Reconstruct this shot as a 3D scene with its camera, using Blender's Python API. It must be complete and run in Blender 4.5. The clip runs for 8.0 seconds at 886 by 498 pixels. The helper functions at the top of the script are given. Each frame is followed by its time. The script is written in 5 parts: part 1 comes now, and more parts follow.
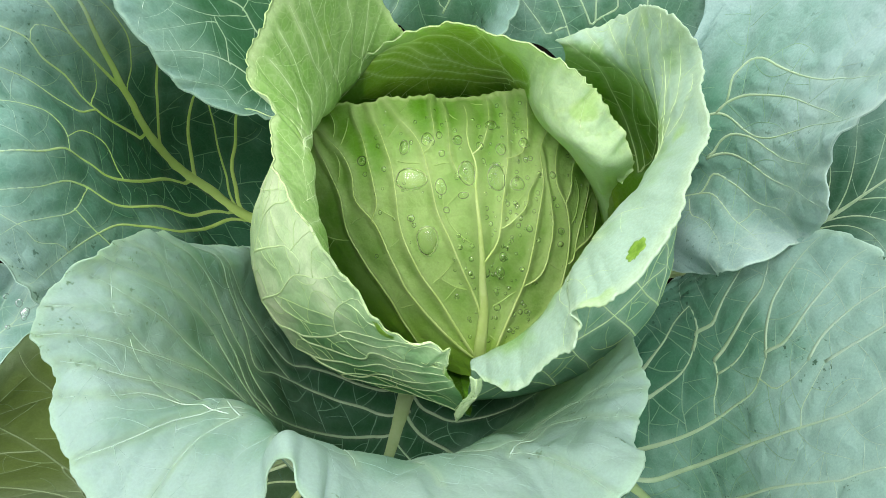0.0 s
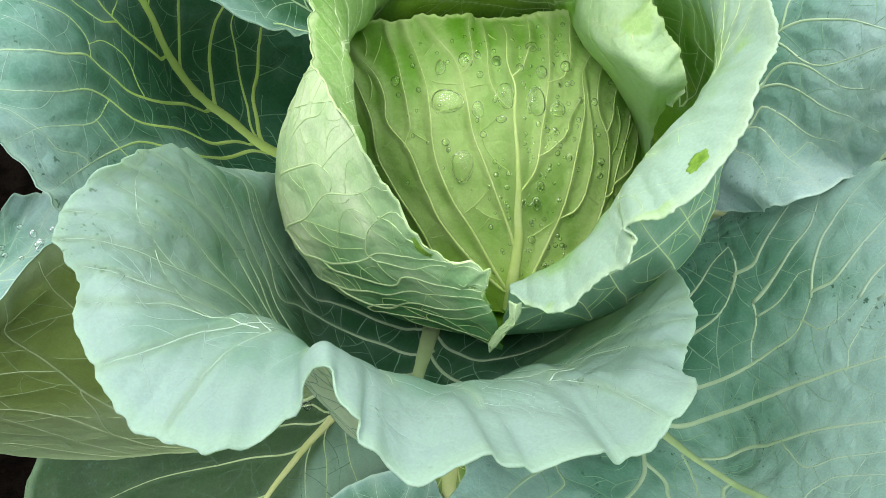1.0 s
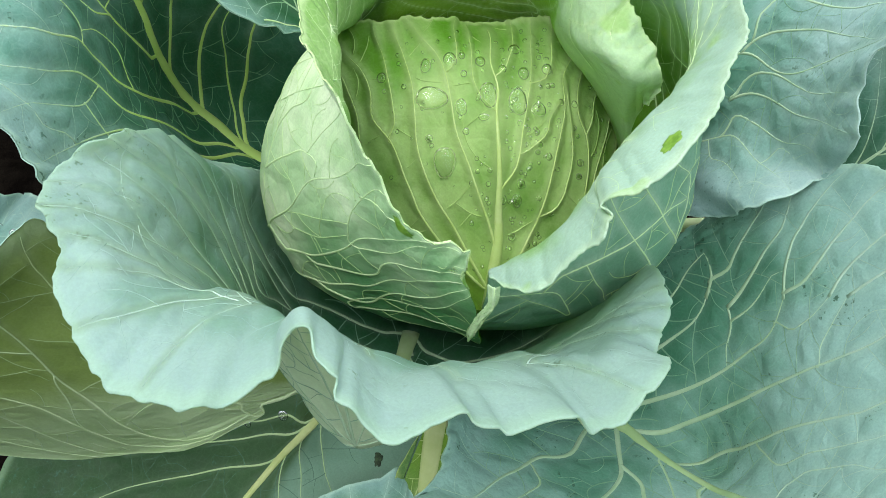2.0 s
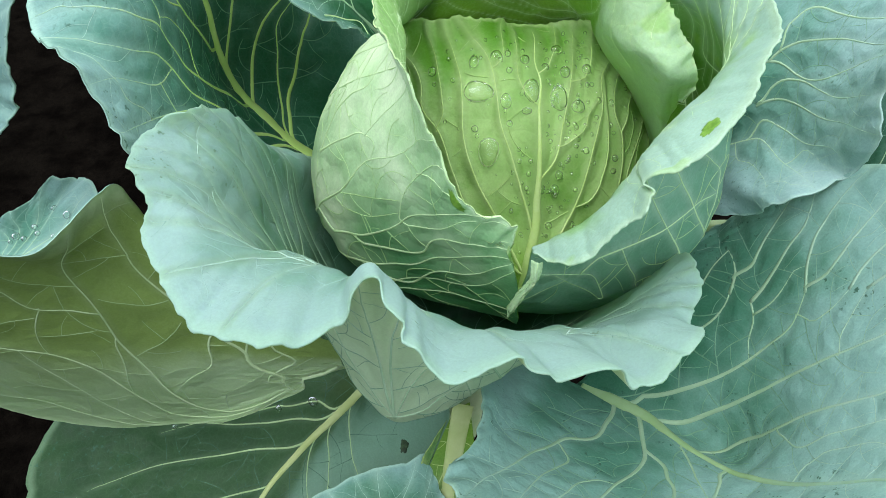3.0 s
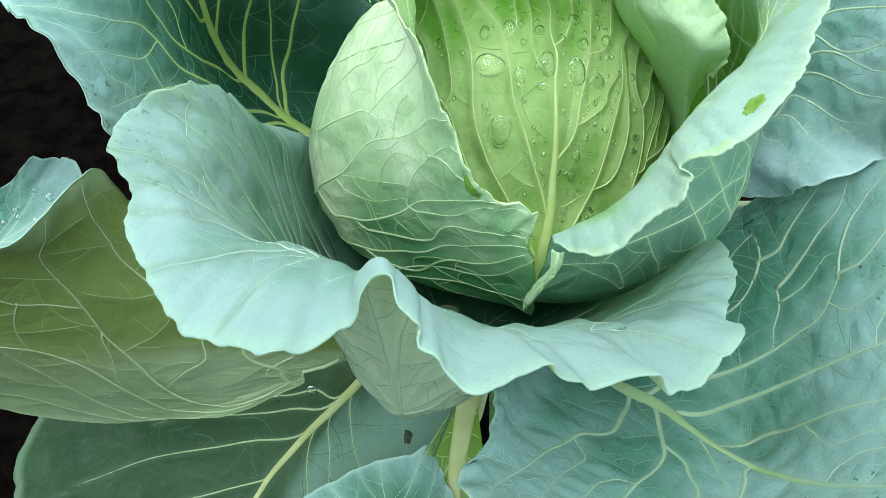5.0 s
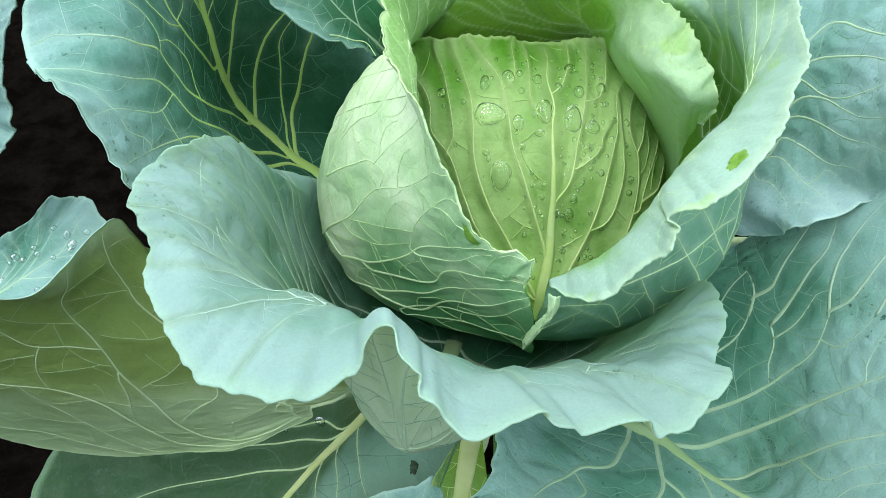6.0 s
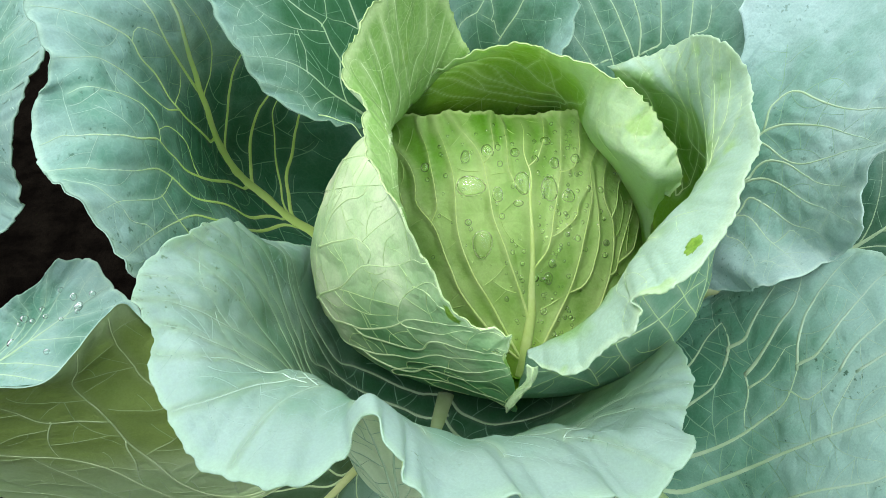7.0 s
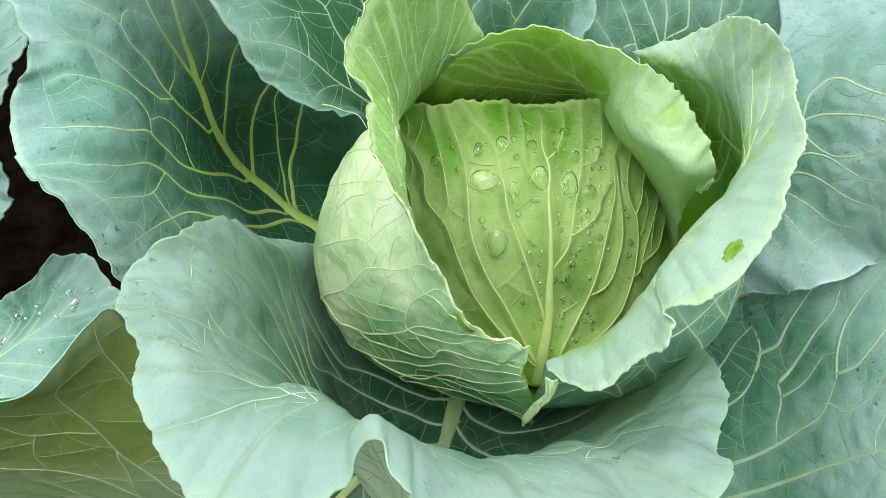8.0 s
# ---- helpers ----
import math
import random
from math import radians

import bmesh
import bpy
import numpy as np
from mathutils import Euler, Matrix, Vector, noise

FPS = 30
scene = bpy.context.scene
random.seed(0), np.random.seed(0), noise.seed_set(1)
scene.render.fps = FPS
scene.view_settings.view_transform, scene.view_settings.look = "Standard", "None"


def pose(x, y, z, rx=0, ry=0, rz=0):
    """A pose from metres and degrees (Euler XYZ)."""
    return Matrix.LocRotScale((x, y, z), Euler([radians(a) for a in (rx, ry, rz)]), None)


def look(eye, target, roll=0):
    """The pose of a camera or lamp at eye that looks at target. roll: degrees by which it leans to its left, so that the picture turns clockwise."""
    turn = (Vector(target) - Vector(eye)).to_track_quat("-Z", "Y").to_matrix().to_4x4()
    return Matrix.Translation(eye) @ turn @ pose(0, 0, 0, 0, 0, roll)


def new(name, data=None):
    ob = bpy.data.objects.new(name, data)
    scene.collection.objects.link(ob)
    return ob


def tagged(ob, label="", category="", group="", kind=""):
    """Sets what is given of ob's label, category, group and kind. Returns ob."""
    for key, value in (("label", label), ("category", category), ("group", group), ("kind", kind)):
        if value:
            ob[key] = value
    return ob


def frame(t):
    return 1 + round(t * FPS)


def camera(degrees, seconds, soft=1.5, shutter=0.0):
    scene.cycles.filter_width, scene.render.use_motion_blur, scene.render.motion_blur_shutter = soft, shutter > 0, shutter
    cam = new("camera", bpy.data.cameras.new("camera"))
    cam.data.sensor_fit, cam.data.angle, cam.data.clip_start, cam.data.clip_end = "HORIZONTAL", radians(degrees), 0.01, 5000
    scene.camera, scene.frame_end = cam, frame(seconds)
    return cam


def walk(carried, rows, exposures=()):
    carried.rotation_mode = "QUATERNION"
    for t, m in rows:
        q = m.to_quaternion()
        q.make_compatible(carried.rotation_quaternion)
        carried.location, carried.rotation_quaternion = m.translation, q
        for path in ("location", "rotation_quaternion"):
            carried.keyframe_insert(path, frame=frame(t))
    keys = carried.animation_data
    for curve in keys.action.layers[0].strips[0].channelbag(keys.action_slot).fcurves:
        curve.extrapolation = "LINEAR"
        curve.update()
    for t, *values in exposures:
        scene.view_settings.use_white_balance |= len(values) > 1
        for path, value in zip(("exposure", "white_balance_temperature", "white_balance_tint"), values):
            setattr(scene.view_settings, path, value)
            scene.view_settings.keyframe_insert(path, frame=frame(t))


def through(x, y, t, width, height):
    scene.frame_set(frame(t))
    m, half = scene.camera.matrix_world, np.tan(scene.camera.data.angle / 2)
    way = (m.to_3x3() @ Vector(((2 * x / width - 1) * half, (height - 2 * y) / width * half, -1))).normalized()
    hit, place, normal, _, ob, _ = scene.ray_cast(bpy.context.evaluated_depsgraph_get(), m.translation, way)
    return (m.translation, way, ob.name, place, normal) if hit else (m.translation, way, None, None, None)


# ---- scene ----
cam = camera(63.95, 8.0, soft=0.8)
PATH = [
    (0, (-0.0000, 0.0000, 0.5200), (-0.0002, 0.3214, 0.1370), -0.05),
    (0.5, (-0.0123, -0.0005, 0.5016), (-0.0117, 0.3113, 0.1107), 0.96),
    (1, (-0.0164, -0.0091, 0.4907), (-0.0196, 0.2968, 0.0951), 0.96),
    (1.5, (-0.0154, -0.0206, 0.4850), (-0.0159, 0.2950, 0.0972), 1.70),
    (1.7, (-0.0132, -0.0250, 0.4793), (-0.0079, 0.2970, 0.0969), 2.97),
    (2.8, (-0.0289, -0.0660, 0.4747), (-0.0239, 0.2756, 0.1096), 4.97),
    (3, (-0.0336, -0.0702, 0.4780), (-0.0320, 0.2720, 0.1134), 4.98),
    (3.5, (-0.0377, -0.0663, 0.4757), (-0.0348, 0.2729, 0.1083), 4.14),
    (4, (-0.0440, -0.0502, 0.4567), (-0.0352, 0.2808, 0.0821), 5.56),
    (4.5, (-0.0429, -0.0450, 0.4559), (-0.0380, 0.2854, 0.0807), 5.64),
    (4.7, (-0.0440, -0.0452, 0.4582), (-0.0352, 0.2832, 0.0813), 5.84),
    (5.8, (-0.0399, -0.0481, 0.4725), (-0.0384, 0.2884, 0.1027), 4.38),
    (6, (-0.0411, -0.0471, 0.4815), (-0.0401, 0.2919, 0.1140), 4.38),
    (6.5, (-0.0362, -0.0431, 0.5131), (-0.0370, 0.3010, 0.1503), 3.26),
    (7, (-0.0331, -0.0401, 0.5223), (-0.0342, 0.3062, 0.1617), 2.64),
    (7.5, (-0.0396, -0.0268, 0.5079), (-0.0444, 0.3137, 0.1418), 2.47),
    (8, (-0.0342, -0.0137, 0.5057), (-0.0422, 0.3255, 0.1385), 1.91),
]
TINT = [(0, 0.01, 6750, 10.5), (1.5, -0.01, 6480, 10), (3.0, -0.08, 6020, 8), (3.5, -0.02, 5960, 7.5), (4.5, 0.04, 5850, 6.5), (6, 0.05, 5930, 8), (7, 0.03, 6420, 9), (8, 0.01, 6560, 10)]
walk(cam, [(t, look(eye, target, roll)) for t, eye, target, roll in PATH], TINT)

# ---- light ----
GROUND = -0.22
world = bpy.data.worlds.new("overcast_sky")
scene.world = world
world.use_nodes = True
wn, wl_ = world.node_tree.nodes, world.node_tree.links
sky = wn.new("ShaderNodeTexSky")
sky.sky_type = "NISHITA"
sky.sun_disc = False
sky.sun_elevation, sky.sun_rotation = radians(62), radians(-35)
sky.air_density, sky.dust_density, sky.ozone_density = 1.0, 6.0, 0.6
haze = wn.new("ShaderNodeMix")
haze.data_type = "RGBA"
haze.inputs["Factor"].default_value = 0.75
haze.inputs["B"].default_value = (8.0, 8.6, 9.0, 1)      # the even white of the cloud layer
wl_.new(sky.outputs["Color"], haze.inputs["A"])
up = wn.new("ShaderNodeSeparateXYZ")
wl_.new(wn.new("ShaderNodeTexCoord").outputs["Generated"], up.inputs[0])
rise = wn.new("ShaderNodeMapRange")
wl_.new(up.outputs["Z"], rise.inputs["Value"])
rise.inputs["To Min"].default_value, rise.inputs["To Max"].default_value = 0.55, 1.3
dome = wn.new("ShaderNodeVectorMath")
dome.operation = "SCALE"
wl_.new(haze.outputs["Result"], dome.inputs[0])
wl_.new(rise.outputs["Result"], dome.inputs["Scale"])
wl_.new(dome.outputs[0], wn["Background"].inputs["Color"])
wn["Background"].inputs["Strength"].default_value = 0.26
sun = new("sun", bpy.data.lights.new("sun", "SUN"))
sun.data.energy, sun.data.angle, sun.data.color = 1.5, radians(25), (1.0, 0.98, 0.94)
sun.matrix_world = look((-0.25, -0.1, 1.2), (0, 0.28, 0.2))


# ---- materials ----
def material(name):
    m = bpy.data.materials.new(name)
    m.use_nodes = True
    m.node_tree.nodes.clear()
    return m, m.node_tree.nodes, m.node_tree.links


def mix(nodes, links, factor, a, b, blend="MIX"):
    """A colour mix node; a, b and factor are sockets or values. Returns its output."""
    n = nodes.new("ShaderNodeMix")
    n.data_type, n.blend_type = "RGBA", blend
    for key, value in (("Factor", factor), ("A", a), ("B", b)):
        socket = [s for s in n.inputs if s.name == key and (s.type == "VALUE" if key == "Factor" else s.type == "RGBA")][0]
        if hasattr(value, "is_linked"):
            links.new(value, socket)
        else:
            socket.default_value = (*value, 1) if key != "Factor" else value
    return [s for s in n.outputs if s.type == "RGBA"][0]


def ramp(nodes, links, value, low, high, to_low=0.0, to_high=1.0):
    n = nodes.new("ShaderNodeMapRange")
    n.interpolation_type = "SMOOTHSTEP"
    links.new(value, n.inputs["Value"])
    for key, v in (("From Min", low), ("From Max", high), ("To Min", to_low), ("To Max", to_high)):
        n.inputs[key].default_value = v
    return n.outputs["Result"]


def noise_tex(nodes, links, vec, scale, detail=3.0, rough=0.55):
    n = nodes.new("ShaderNodeTexNoise")
    n.inputs["Scale"].default_value, n.inputs["Detail"].default_value, n.inputs["Roughness"].default_value = scale, detail, rough
    links.new(vec, n.inputs["Vector"])
    return n.outputs["Fac"]


def times(nodes, links, a, b):
    n = nodes.new("ShaderNodeMath")
    n.operation = "MULTIPLY"
    for s, v in zip(n.inputs, (a, b)):
        if hasattr(v, "is_linked"):
            links.new(v, s)
        else:
            s.default_value = v
    return n.outputs[0]


def leaf_material(name, blade, bloom, inner, vein, glow, bloom_amount=0.6, inner_reach=(0.2, 0.7), net=0.35, rough=0.5, through=0.25, wear=0.0, patch=None, edge=None, edge_reach=(0.7, 1.0), halo=0.28):
    """A cabbage leaf: green blade, waxy pale bloom, a greener inner zone with shade painted into its colour, a net of
    fine veins, light that shines through.
    """
    m, n, l = material(name)
    pos = n.new("ShaderNodeTexCoord").outputs["Object"]
    rim = n.new("ShaderNodeAttribute")
    rim.attribute_name = "rim"
    near = n.new("ShaderNodeAttribute")
    near.attribute_name = "vein"
    big = noise_tex(n, l, pos, 16, 3)
    mid = noise_tex(n, l, pos, 70, 4)
    fine = noise_tex(n, l, pos, 800, 3, 0.7)
    col = mix(n, l, times(n, l, ramp(n, l, big, 0.32, 0.68), bloom_amount), blade, bloom)
    col = mix(n, l, times(n, l, ramp(n, l, mid, 0.4, 0.75), 0.28), col, bloom)
    smudge = noise_tex(n, l, pos, 48, 6, 0.68)                # the wax rubbed off in smudges
    col = mix(n, l, times(n, l, ramp(n, l, smudge, 0.5, 0.66), 0.45), col, blade)
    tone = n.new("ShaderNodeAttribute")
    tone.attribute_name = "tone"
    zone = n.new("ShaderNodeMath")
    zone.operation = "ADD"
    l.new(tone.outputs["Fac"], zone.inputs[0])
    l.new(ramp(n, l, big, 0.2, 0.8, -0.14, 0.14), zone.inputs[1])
    # inner colour: the leaf's own green, darkened for the shade near its base
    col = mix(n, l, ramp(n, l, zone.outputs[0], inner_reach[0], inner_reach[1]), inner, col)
    # paler outer zone; on the blue leaves it also paints light on upturned rims
    if edge:
        col = mix(n, l, times(n, l, ramp(n, l, zone.outputs[0], edge_reach[0], edge_reach[1]), 0.85), col, edge)
    if patch:
        spot = noise_tex(n, l, pos, 30, 2)
        col = mix(n, l, times(n, l, ramp(n, l, spot, 0.6, 0.68), 0.55), col, patch)
    # fine net of veins
    warp = n.new("ShaderNodeTexNoise")
    warp.inputs["Scale"].default_value = 60
    l.new(pos, warp.inputs["Vector"])
    bend = n.new("ShaderNodeVectorMath")
    bend.operation = "MULTIPLY_ADD"
    l.new(warp.outputs["Color"], bend.inputs[0])
    bend.inputs[1].default_value = (0.008, 0.008, 0.008)
    l.new(pos, bend.inputs[2])
    cells = []
    for scale in (75, 210):
        v = n.new("ShaderNodeTexVoronoi")
        v.feature = "DISTANCE_TO_EDGE"
        v.inputs["Scale"].default_value = scale
        l.new(bend.outputs[0], v.inputs["Vector"])
        cells.append(v.outputs["Distance"])
    lines = ramp(n, l, cells[0], 0.015, 0.06, 1, 0)
    hair = ramp(n, l, cells[1], 0.02, 0.09, 1, 0)
    young = ramp(n, l, zone.outputs[0], inner_reach[0], inner_reach[1], 0.3, 1)     # the net is faint in the smooth inner zone
    col = mix(n, l, times(n, l, times(n, l, lines, net * 0.25), young), col, vein)
    col = mix(n, l, times(n, l, times(n, l, hair, net * 0.5), young), col, vein)
    col = mix(n, l, times(n, l, times(n, l, near.outputs["Fac"], halo), young), col, vein)
    col = mix(n, l, ramp(n, l, rim.outputs["Fac"], 0.975, 0.995, 0, 0.55), col, vein)
    if wear:
        scuff = noise_tex(n, l, pos, 240, 2, 0.7)
        where = noise_tex(n, l, pos, 22, 2)
        both = times(n, l, ramp(n, l, scuff, 0.6, 0.7), ramp(n, l, where, 0.52, 0.62))
        col = mix(n, l, times(n, l, both, wear), col, (0.03, 0.09, 0.06))
    grain = ramp(n, l, fine, 0.3, 0.7, 0.91, 1.07)
    shade = n.new("ShaderNodeVectorMath")
    shade.operation = "SCALE"
    l.new(col, shade.inputs[0])
    l.new(grain, shade.inputs["Scale"])
    # relief: blisters between the veins, sunken lines
    height = n.new("ShaderNodeMath")
    height.operation = "MULTIPLY_ADD"
    l.new(cells[0], height.inputs[0])
    height.inputs[1].default_value = 1.2
    l.new(times(n, l, fine, 0.10), height.inputs[2])
    more = n.new("ShaderNodeMath")
    more.operation = "MULTIPLY_ADD"
    l.new(cells[1], more.inputs[0])
    more.inputs[1].default_value = 0.35
    l.new(height.outputs[0], more.inputs[2])
    bump = n.new("ShaderNodeBump")
    bump.inputs["Strength"].default_value, bump.inputs["Distance"].default_value = 0.5, 0.0017
    l.new(more.outputs[0], bump.inputs["Height"])
    skin = n.new("ShaderNodeBsdfPrincipled")
    l.new(shade.outputs[0], skin.inputs["Base Color"])
    l.new(bump.outputs[0], skin.inputs["Normal"])
    l.new(ramp(n, l, mid, 0.3, 0.7, rough - 0.06, rough + 0.1), skin.inputs["Roughness"])
    skin.inputs["Specular IOR Level"].default_value = 0.13
    lit = n.new("ShaderNodeBsdfTranslucent")
    clear = tuple(min(1.0, c * 0.5 + 0.5) for c in glow)
    l.new(mix(n, l, times(n, l, near.outputs["Fac"], 0.8), glow, clear), lit.inputs["Color"])
    both = n.new("ShaderNodeMixShader")
    l.new(times(n, l, ramp(n, l, near.outputs["Fac"], 0, 1, through, min(0.9, through * 1.6)), young), both.inputs[0])    # thick and opaque near the base
    l.new(skin.outputs[0], both.inputs[1])
    l.new(lit.outputs[0], both.inputs[2])
    l.new(both.outputs[0], n.new("ShaderNodeOutputMaterial").inputs["Surface"])
    return m


def plain_material(name, a, b, scale, rough, bump=0.0, glow=None, through=0.2, tip=None):
    m, n, l = material(name)
    pos = n.new("ShaderNodeTexCoord").outputs["Object"]
    f = noise_tex(n, l, pos, scale, 5, 0.62)
    f2 = noise_tex(n, l, pos, scale * 7, 3)
    col = mix(n, l, ramp(n, l, f, 0.3, 0.7), a, b)
    if tip:                                               # paler towards the margin
        rim = n.new("ShaderNodeAttribute")
        rim.attribute_name = "rim"
        col = mix(n, l, ramp(n, l, rim.outputs["Fac"], 0.55, 0.9), col, tip)
    skin = n.new("ShaderNodeBsdfPrincipled")
    l.new(mix(n, l, times(n, l, ramp(n, l, f2, 0.4, 0.7), 0.35), col, a), skin.inputs["Base Color"])
    skin.inputs["Roughness"].default_value = rough
    skin.inputs["Specular IOR Level"].default_value = 0.0 if rough > 0.9 else 0.18
    if bump:
        bn = n.new("ShaderNodeBump")
        bn.inputs["Strength"].default_value, bn.inputs["Distance"].default_value = 0.6, bump
        l.new(f2, bn.inputs["Height"])
        l.new(bn.outputs[0], skin.inputs["Normal"])
    out = n.new("ShaderNodeOutputMaterial")
    if glow:
        lit = n.new("ShaderNodeBsdfTranslucent")
        lit.inputs["Color"].default_value = (*glow, 1)
        both = n.new("ShaderNodeMixShader")
        both.inputs[0].default_value = through
        l.new(skin.outputs[0], both.inputs[1])
        l.new(lit.outputs[0], both.inputs[2])
        l.new(both.outputs[0], out.inputs["Surface"])
    else:
        l.new(skin.outputs[0], out.inputs["Surface"])
    return m


GLOW = (0.45, 0.64, 0.24)
# dark inner colour: bloom rubbed off, plus the painted shade of the cupped centre
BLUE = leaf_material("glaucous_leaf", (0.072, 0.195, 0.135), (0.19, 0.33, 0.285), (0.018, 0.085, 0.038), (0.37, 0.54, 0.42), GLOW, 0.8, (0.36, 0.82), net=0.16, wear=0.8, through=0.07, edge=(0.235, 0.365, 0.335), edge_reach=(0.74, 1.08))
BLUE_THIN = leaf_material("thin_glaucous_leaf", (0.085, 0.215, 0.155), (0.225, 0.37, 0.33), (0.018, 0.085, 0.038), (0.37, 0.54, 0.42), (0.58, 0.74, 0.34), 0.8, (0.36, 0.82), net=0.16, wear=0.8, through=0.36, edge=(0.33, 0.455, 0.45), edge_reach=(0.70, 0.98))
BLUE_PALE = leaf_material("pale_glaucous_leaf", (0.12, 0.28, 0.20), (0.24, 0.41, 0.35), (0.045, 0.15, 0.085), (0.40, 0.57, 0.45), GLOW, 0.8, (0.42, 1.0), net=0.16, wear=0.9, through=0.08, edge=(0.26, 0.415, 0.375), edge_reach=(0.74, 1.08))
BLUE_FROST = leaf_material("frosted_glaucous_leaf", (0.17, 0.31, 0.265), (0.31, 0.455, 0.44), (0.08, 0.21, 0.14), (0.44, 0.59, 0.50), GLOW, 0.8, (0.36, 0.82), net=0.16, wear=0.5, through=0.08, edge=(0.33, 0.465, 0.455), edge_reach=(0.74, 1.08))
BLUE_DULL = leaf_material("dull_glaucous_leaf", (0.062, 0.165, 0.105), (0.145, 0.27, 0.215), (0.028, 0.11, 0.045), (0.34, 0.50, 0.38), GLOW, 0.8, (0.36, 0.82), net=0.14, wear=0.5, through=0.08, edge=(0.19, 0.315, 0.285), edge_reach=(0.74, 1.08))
BLUE_BACK = leaf_material("glaucous_leaf_underside", (0.44, 0.57, 0.35), (0.54, 0.65, 0.43), (0.43, 0.57, 0.33), (0.58, 0.70, 0.48), (0.85, 0.95, 0.62), 0.6, net=0.15, through=0.32)
# the dark inner colour paints the shade deep between wrapper and heart
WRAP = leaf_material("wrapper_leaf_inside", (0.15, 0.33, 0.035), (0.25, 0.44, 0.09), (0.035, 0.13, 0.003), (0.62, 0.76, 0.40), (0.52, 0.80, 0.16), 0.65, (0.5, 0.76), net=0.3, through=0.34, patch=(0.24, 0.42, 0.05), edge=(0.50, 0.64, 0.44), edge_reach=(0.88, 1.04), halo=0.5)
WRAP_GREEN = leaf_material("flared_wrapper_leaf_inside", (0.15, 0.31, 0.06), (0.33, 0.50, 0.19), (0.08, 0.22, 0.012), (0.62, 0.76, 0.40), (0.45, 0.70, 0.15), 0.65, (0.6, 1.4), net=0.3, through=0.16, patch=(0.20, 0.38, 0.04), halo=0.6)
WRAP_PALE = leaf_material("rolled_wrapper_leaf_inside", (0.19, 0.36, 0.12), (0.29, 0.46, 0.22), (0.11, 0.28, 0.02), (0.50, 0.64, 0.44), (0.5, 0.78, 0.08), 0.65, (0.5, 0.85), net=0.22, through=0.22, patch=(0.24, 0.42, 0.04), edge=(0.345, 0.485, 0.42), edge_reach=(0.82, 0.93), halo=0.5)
# inner colour darkened to paint the shade low on the head
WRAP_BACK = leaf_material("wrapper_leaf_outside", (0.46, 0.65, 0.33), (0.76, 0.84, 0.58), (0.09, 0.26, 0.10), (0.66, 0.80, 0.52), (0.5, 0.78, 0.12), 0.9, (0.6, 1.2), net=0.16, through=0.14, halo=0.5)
WRAP_BACK_THIN = leaf_material("thin_wrapper_leaf_outside", (0.46, 0.65, 0.33), (0.76, 0.84, 0.58), (0.09, 0.26, 0.10), (0.66, 0.80, 0.52), (0.75, 0.95, 0.35), 0.9, (0.2, 0.6), net=0.16, through=0.34, halo=0.5)
WRAP_BACK_BLUE = leaf_material("glaucous_wrapper_leaf_outside", (0.19, 0.37, 0.24), (0.28, 0.46, 0.34), (0.10, 0.25, 0.15), (0.55, 0.70, 0.50), (0.4, 0.62, 0.15), 0.8, (0.3, 0.8), net=0.16, through=0.2, halo=0.4)
HEART = leaf_material("heart_leaf", (0.10, 0.27, 0.015), (0.43, 0.60, 0.21), (0.28, 0.46, 0.07), (0.58, 0.70, 0.30), (0.35, 0.55, 0.06), 0.85, (0.1, 0.4), net=0.1, rough=0.34)
OLIVE = leaf_material("olive_leaf_underside", (0.29, 0.385, 0.20), (0.39, 0.48, 0.30), (0.17, 0.24, 0.06), (0.45, 0.55, 0.32), (0.42, 0.62, 0.07), 0.6, (0.1, 0.9), net=0.14, through=0.4)
YOUNG = leaf_material("yellow_green_low_leaf", (0.035, 0.10, 0.015), (0.07, 0.15, 0.05), (0.09, 0.18, 0.01), (0.40, 0.50, 0.14), (0.5, 0.7, 0.08), 0.6, net=0.2, through=0.08)
# old dark leaf, its green lowered further for the shade under the plant
DARK = leaf_material("old_shaded_leaf", (0.010, 0.036, 0.010), (0.022, 0.058, 0.018), (0.02, 0.045, 0.006), (0.16, 0.25, 0.14), GLOW, 0.7, (0.15, 0.5), net=0.10, wear=0.6, through=0.1, rough=0.42, halo=0.12, edge=(0.11, 0.20, 0.14), edge_reach=(1.0, 1.5))
RIB_BLUE = plain_material("pale_vein", (0.37, 0.53, 0.32), (0.46, 0.60, 0.41), 60, 0.5, glow=GLOW, tip=(0.42, 0.56, 0.48))
RIB_CREAM = plain_material("cream_green_rib", (0.36, 0.52, 0.23), (0.44, 0.59, 0.31), 60, 0.45, glow=GLOW, tip=(0.36, 0.52, 0.40))
RIB_GREEN = plain_material("yellow_green_vein", (0.46, 0.66, 0.15), (0.54, 0.72, 0.22), 60, 0.45, glow=GLOW, tip=(0.40, 0.54, 0.43))
RIB_WRAP = plain_material("wrapper_vein", (0.58, 0.75, 0.40), (0.68, 0.82, 0.50), 60, 0.45, glow=(0.75, 0.95, 0.45), through=0.3)
RIB_HEART = plain_material("heart_vein", (0.48, 0.63, 0.19), (0.62, 0.74, 0.33), 60, 0.4, glow=GLOW)
RIB_OLIVE = plain_material("olive_vein", (0.40, 0.51, 0.26), (0.48, 0.58, 0.33), 60, 0.5, glow=GLOW)
RIB_YELLOW = plain_material("yellow_rib", (0.31, 0.37, 0.13), (0.40, 0.45, 0.20), 50, 0.45, glow=GLOW)
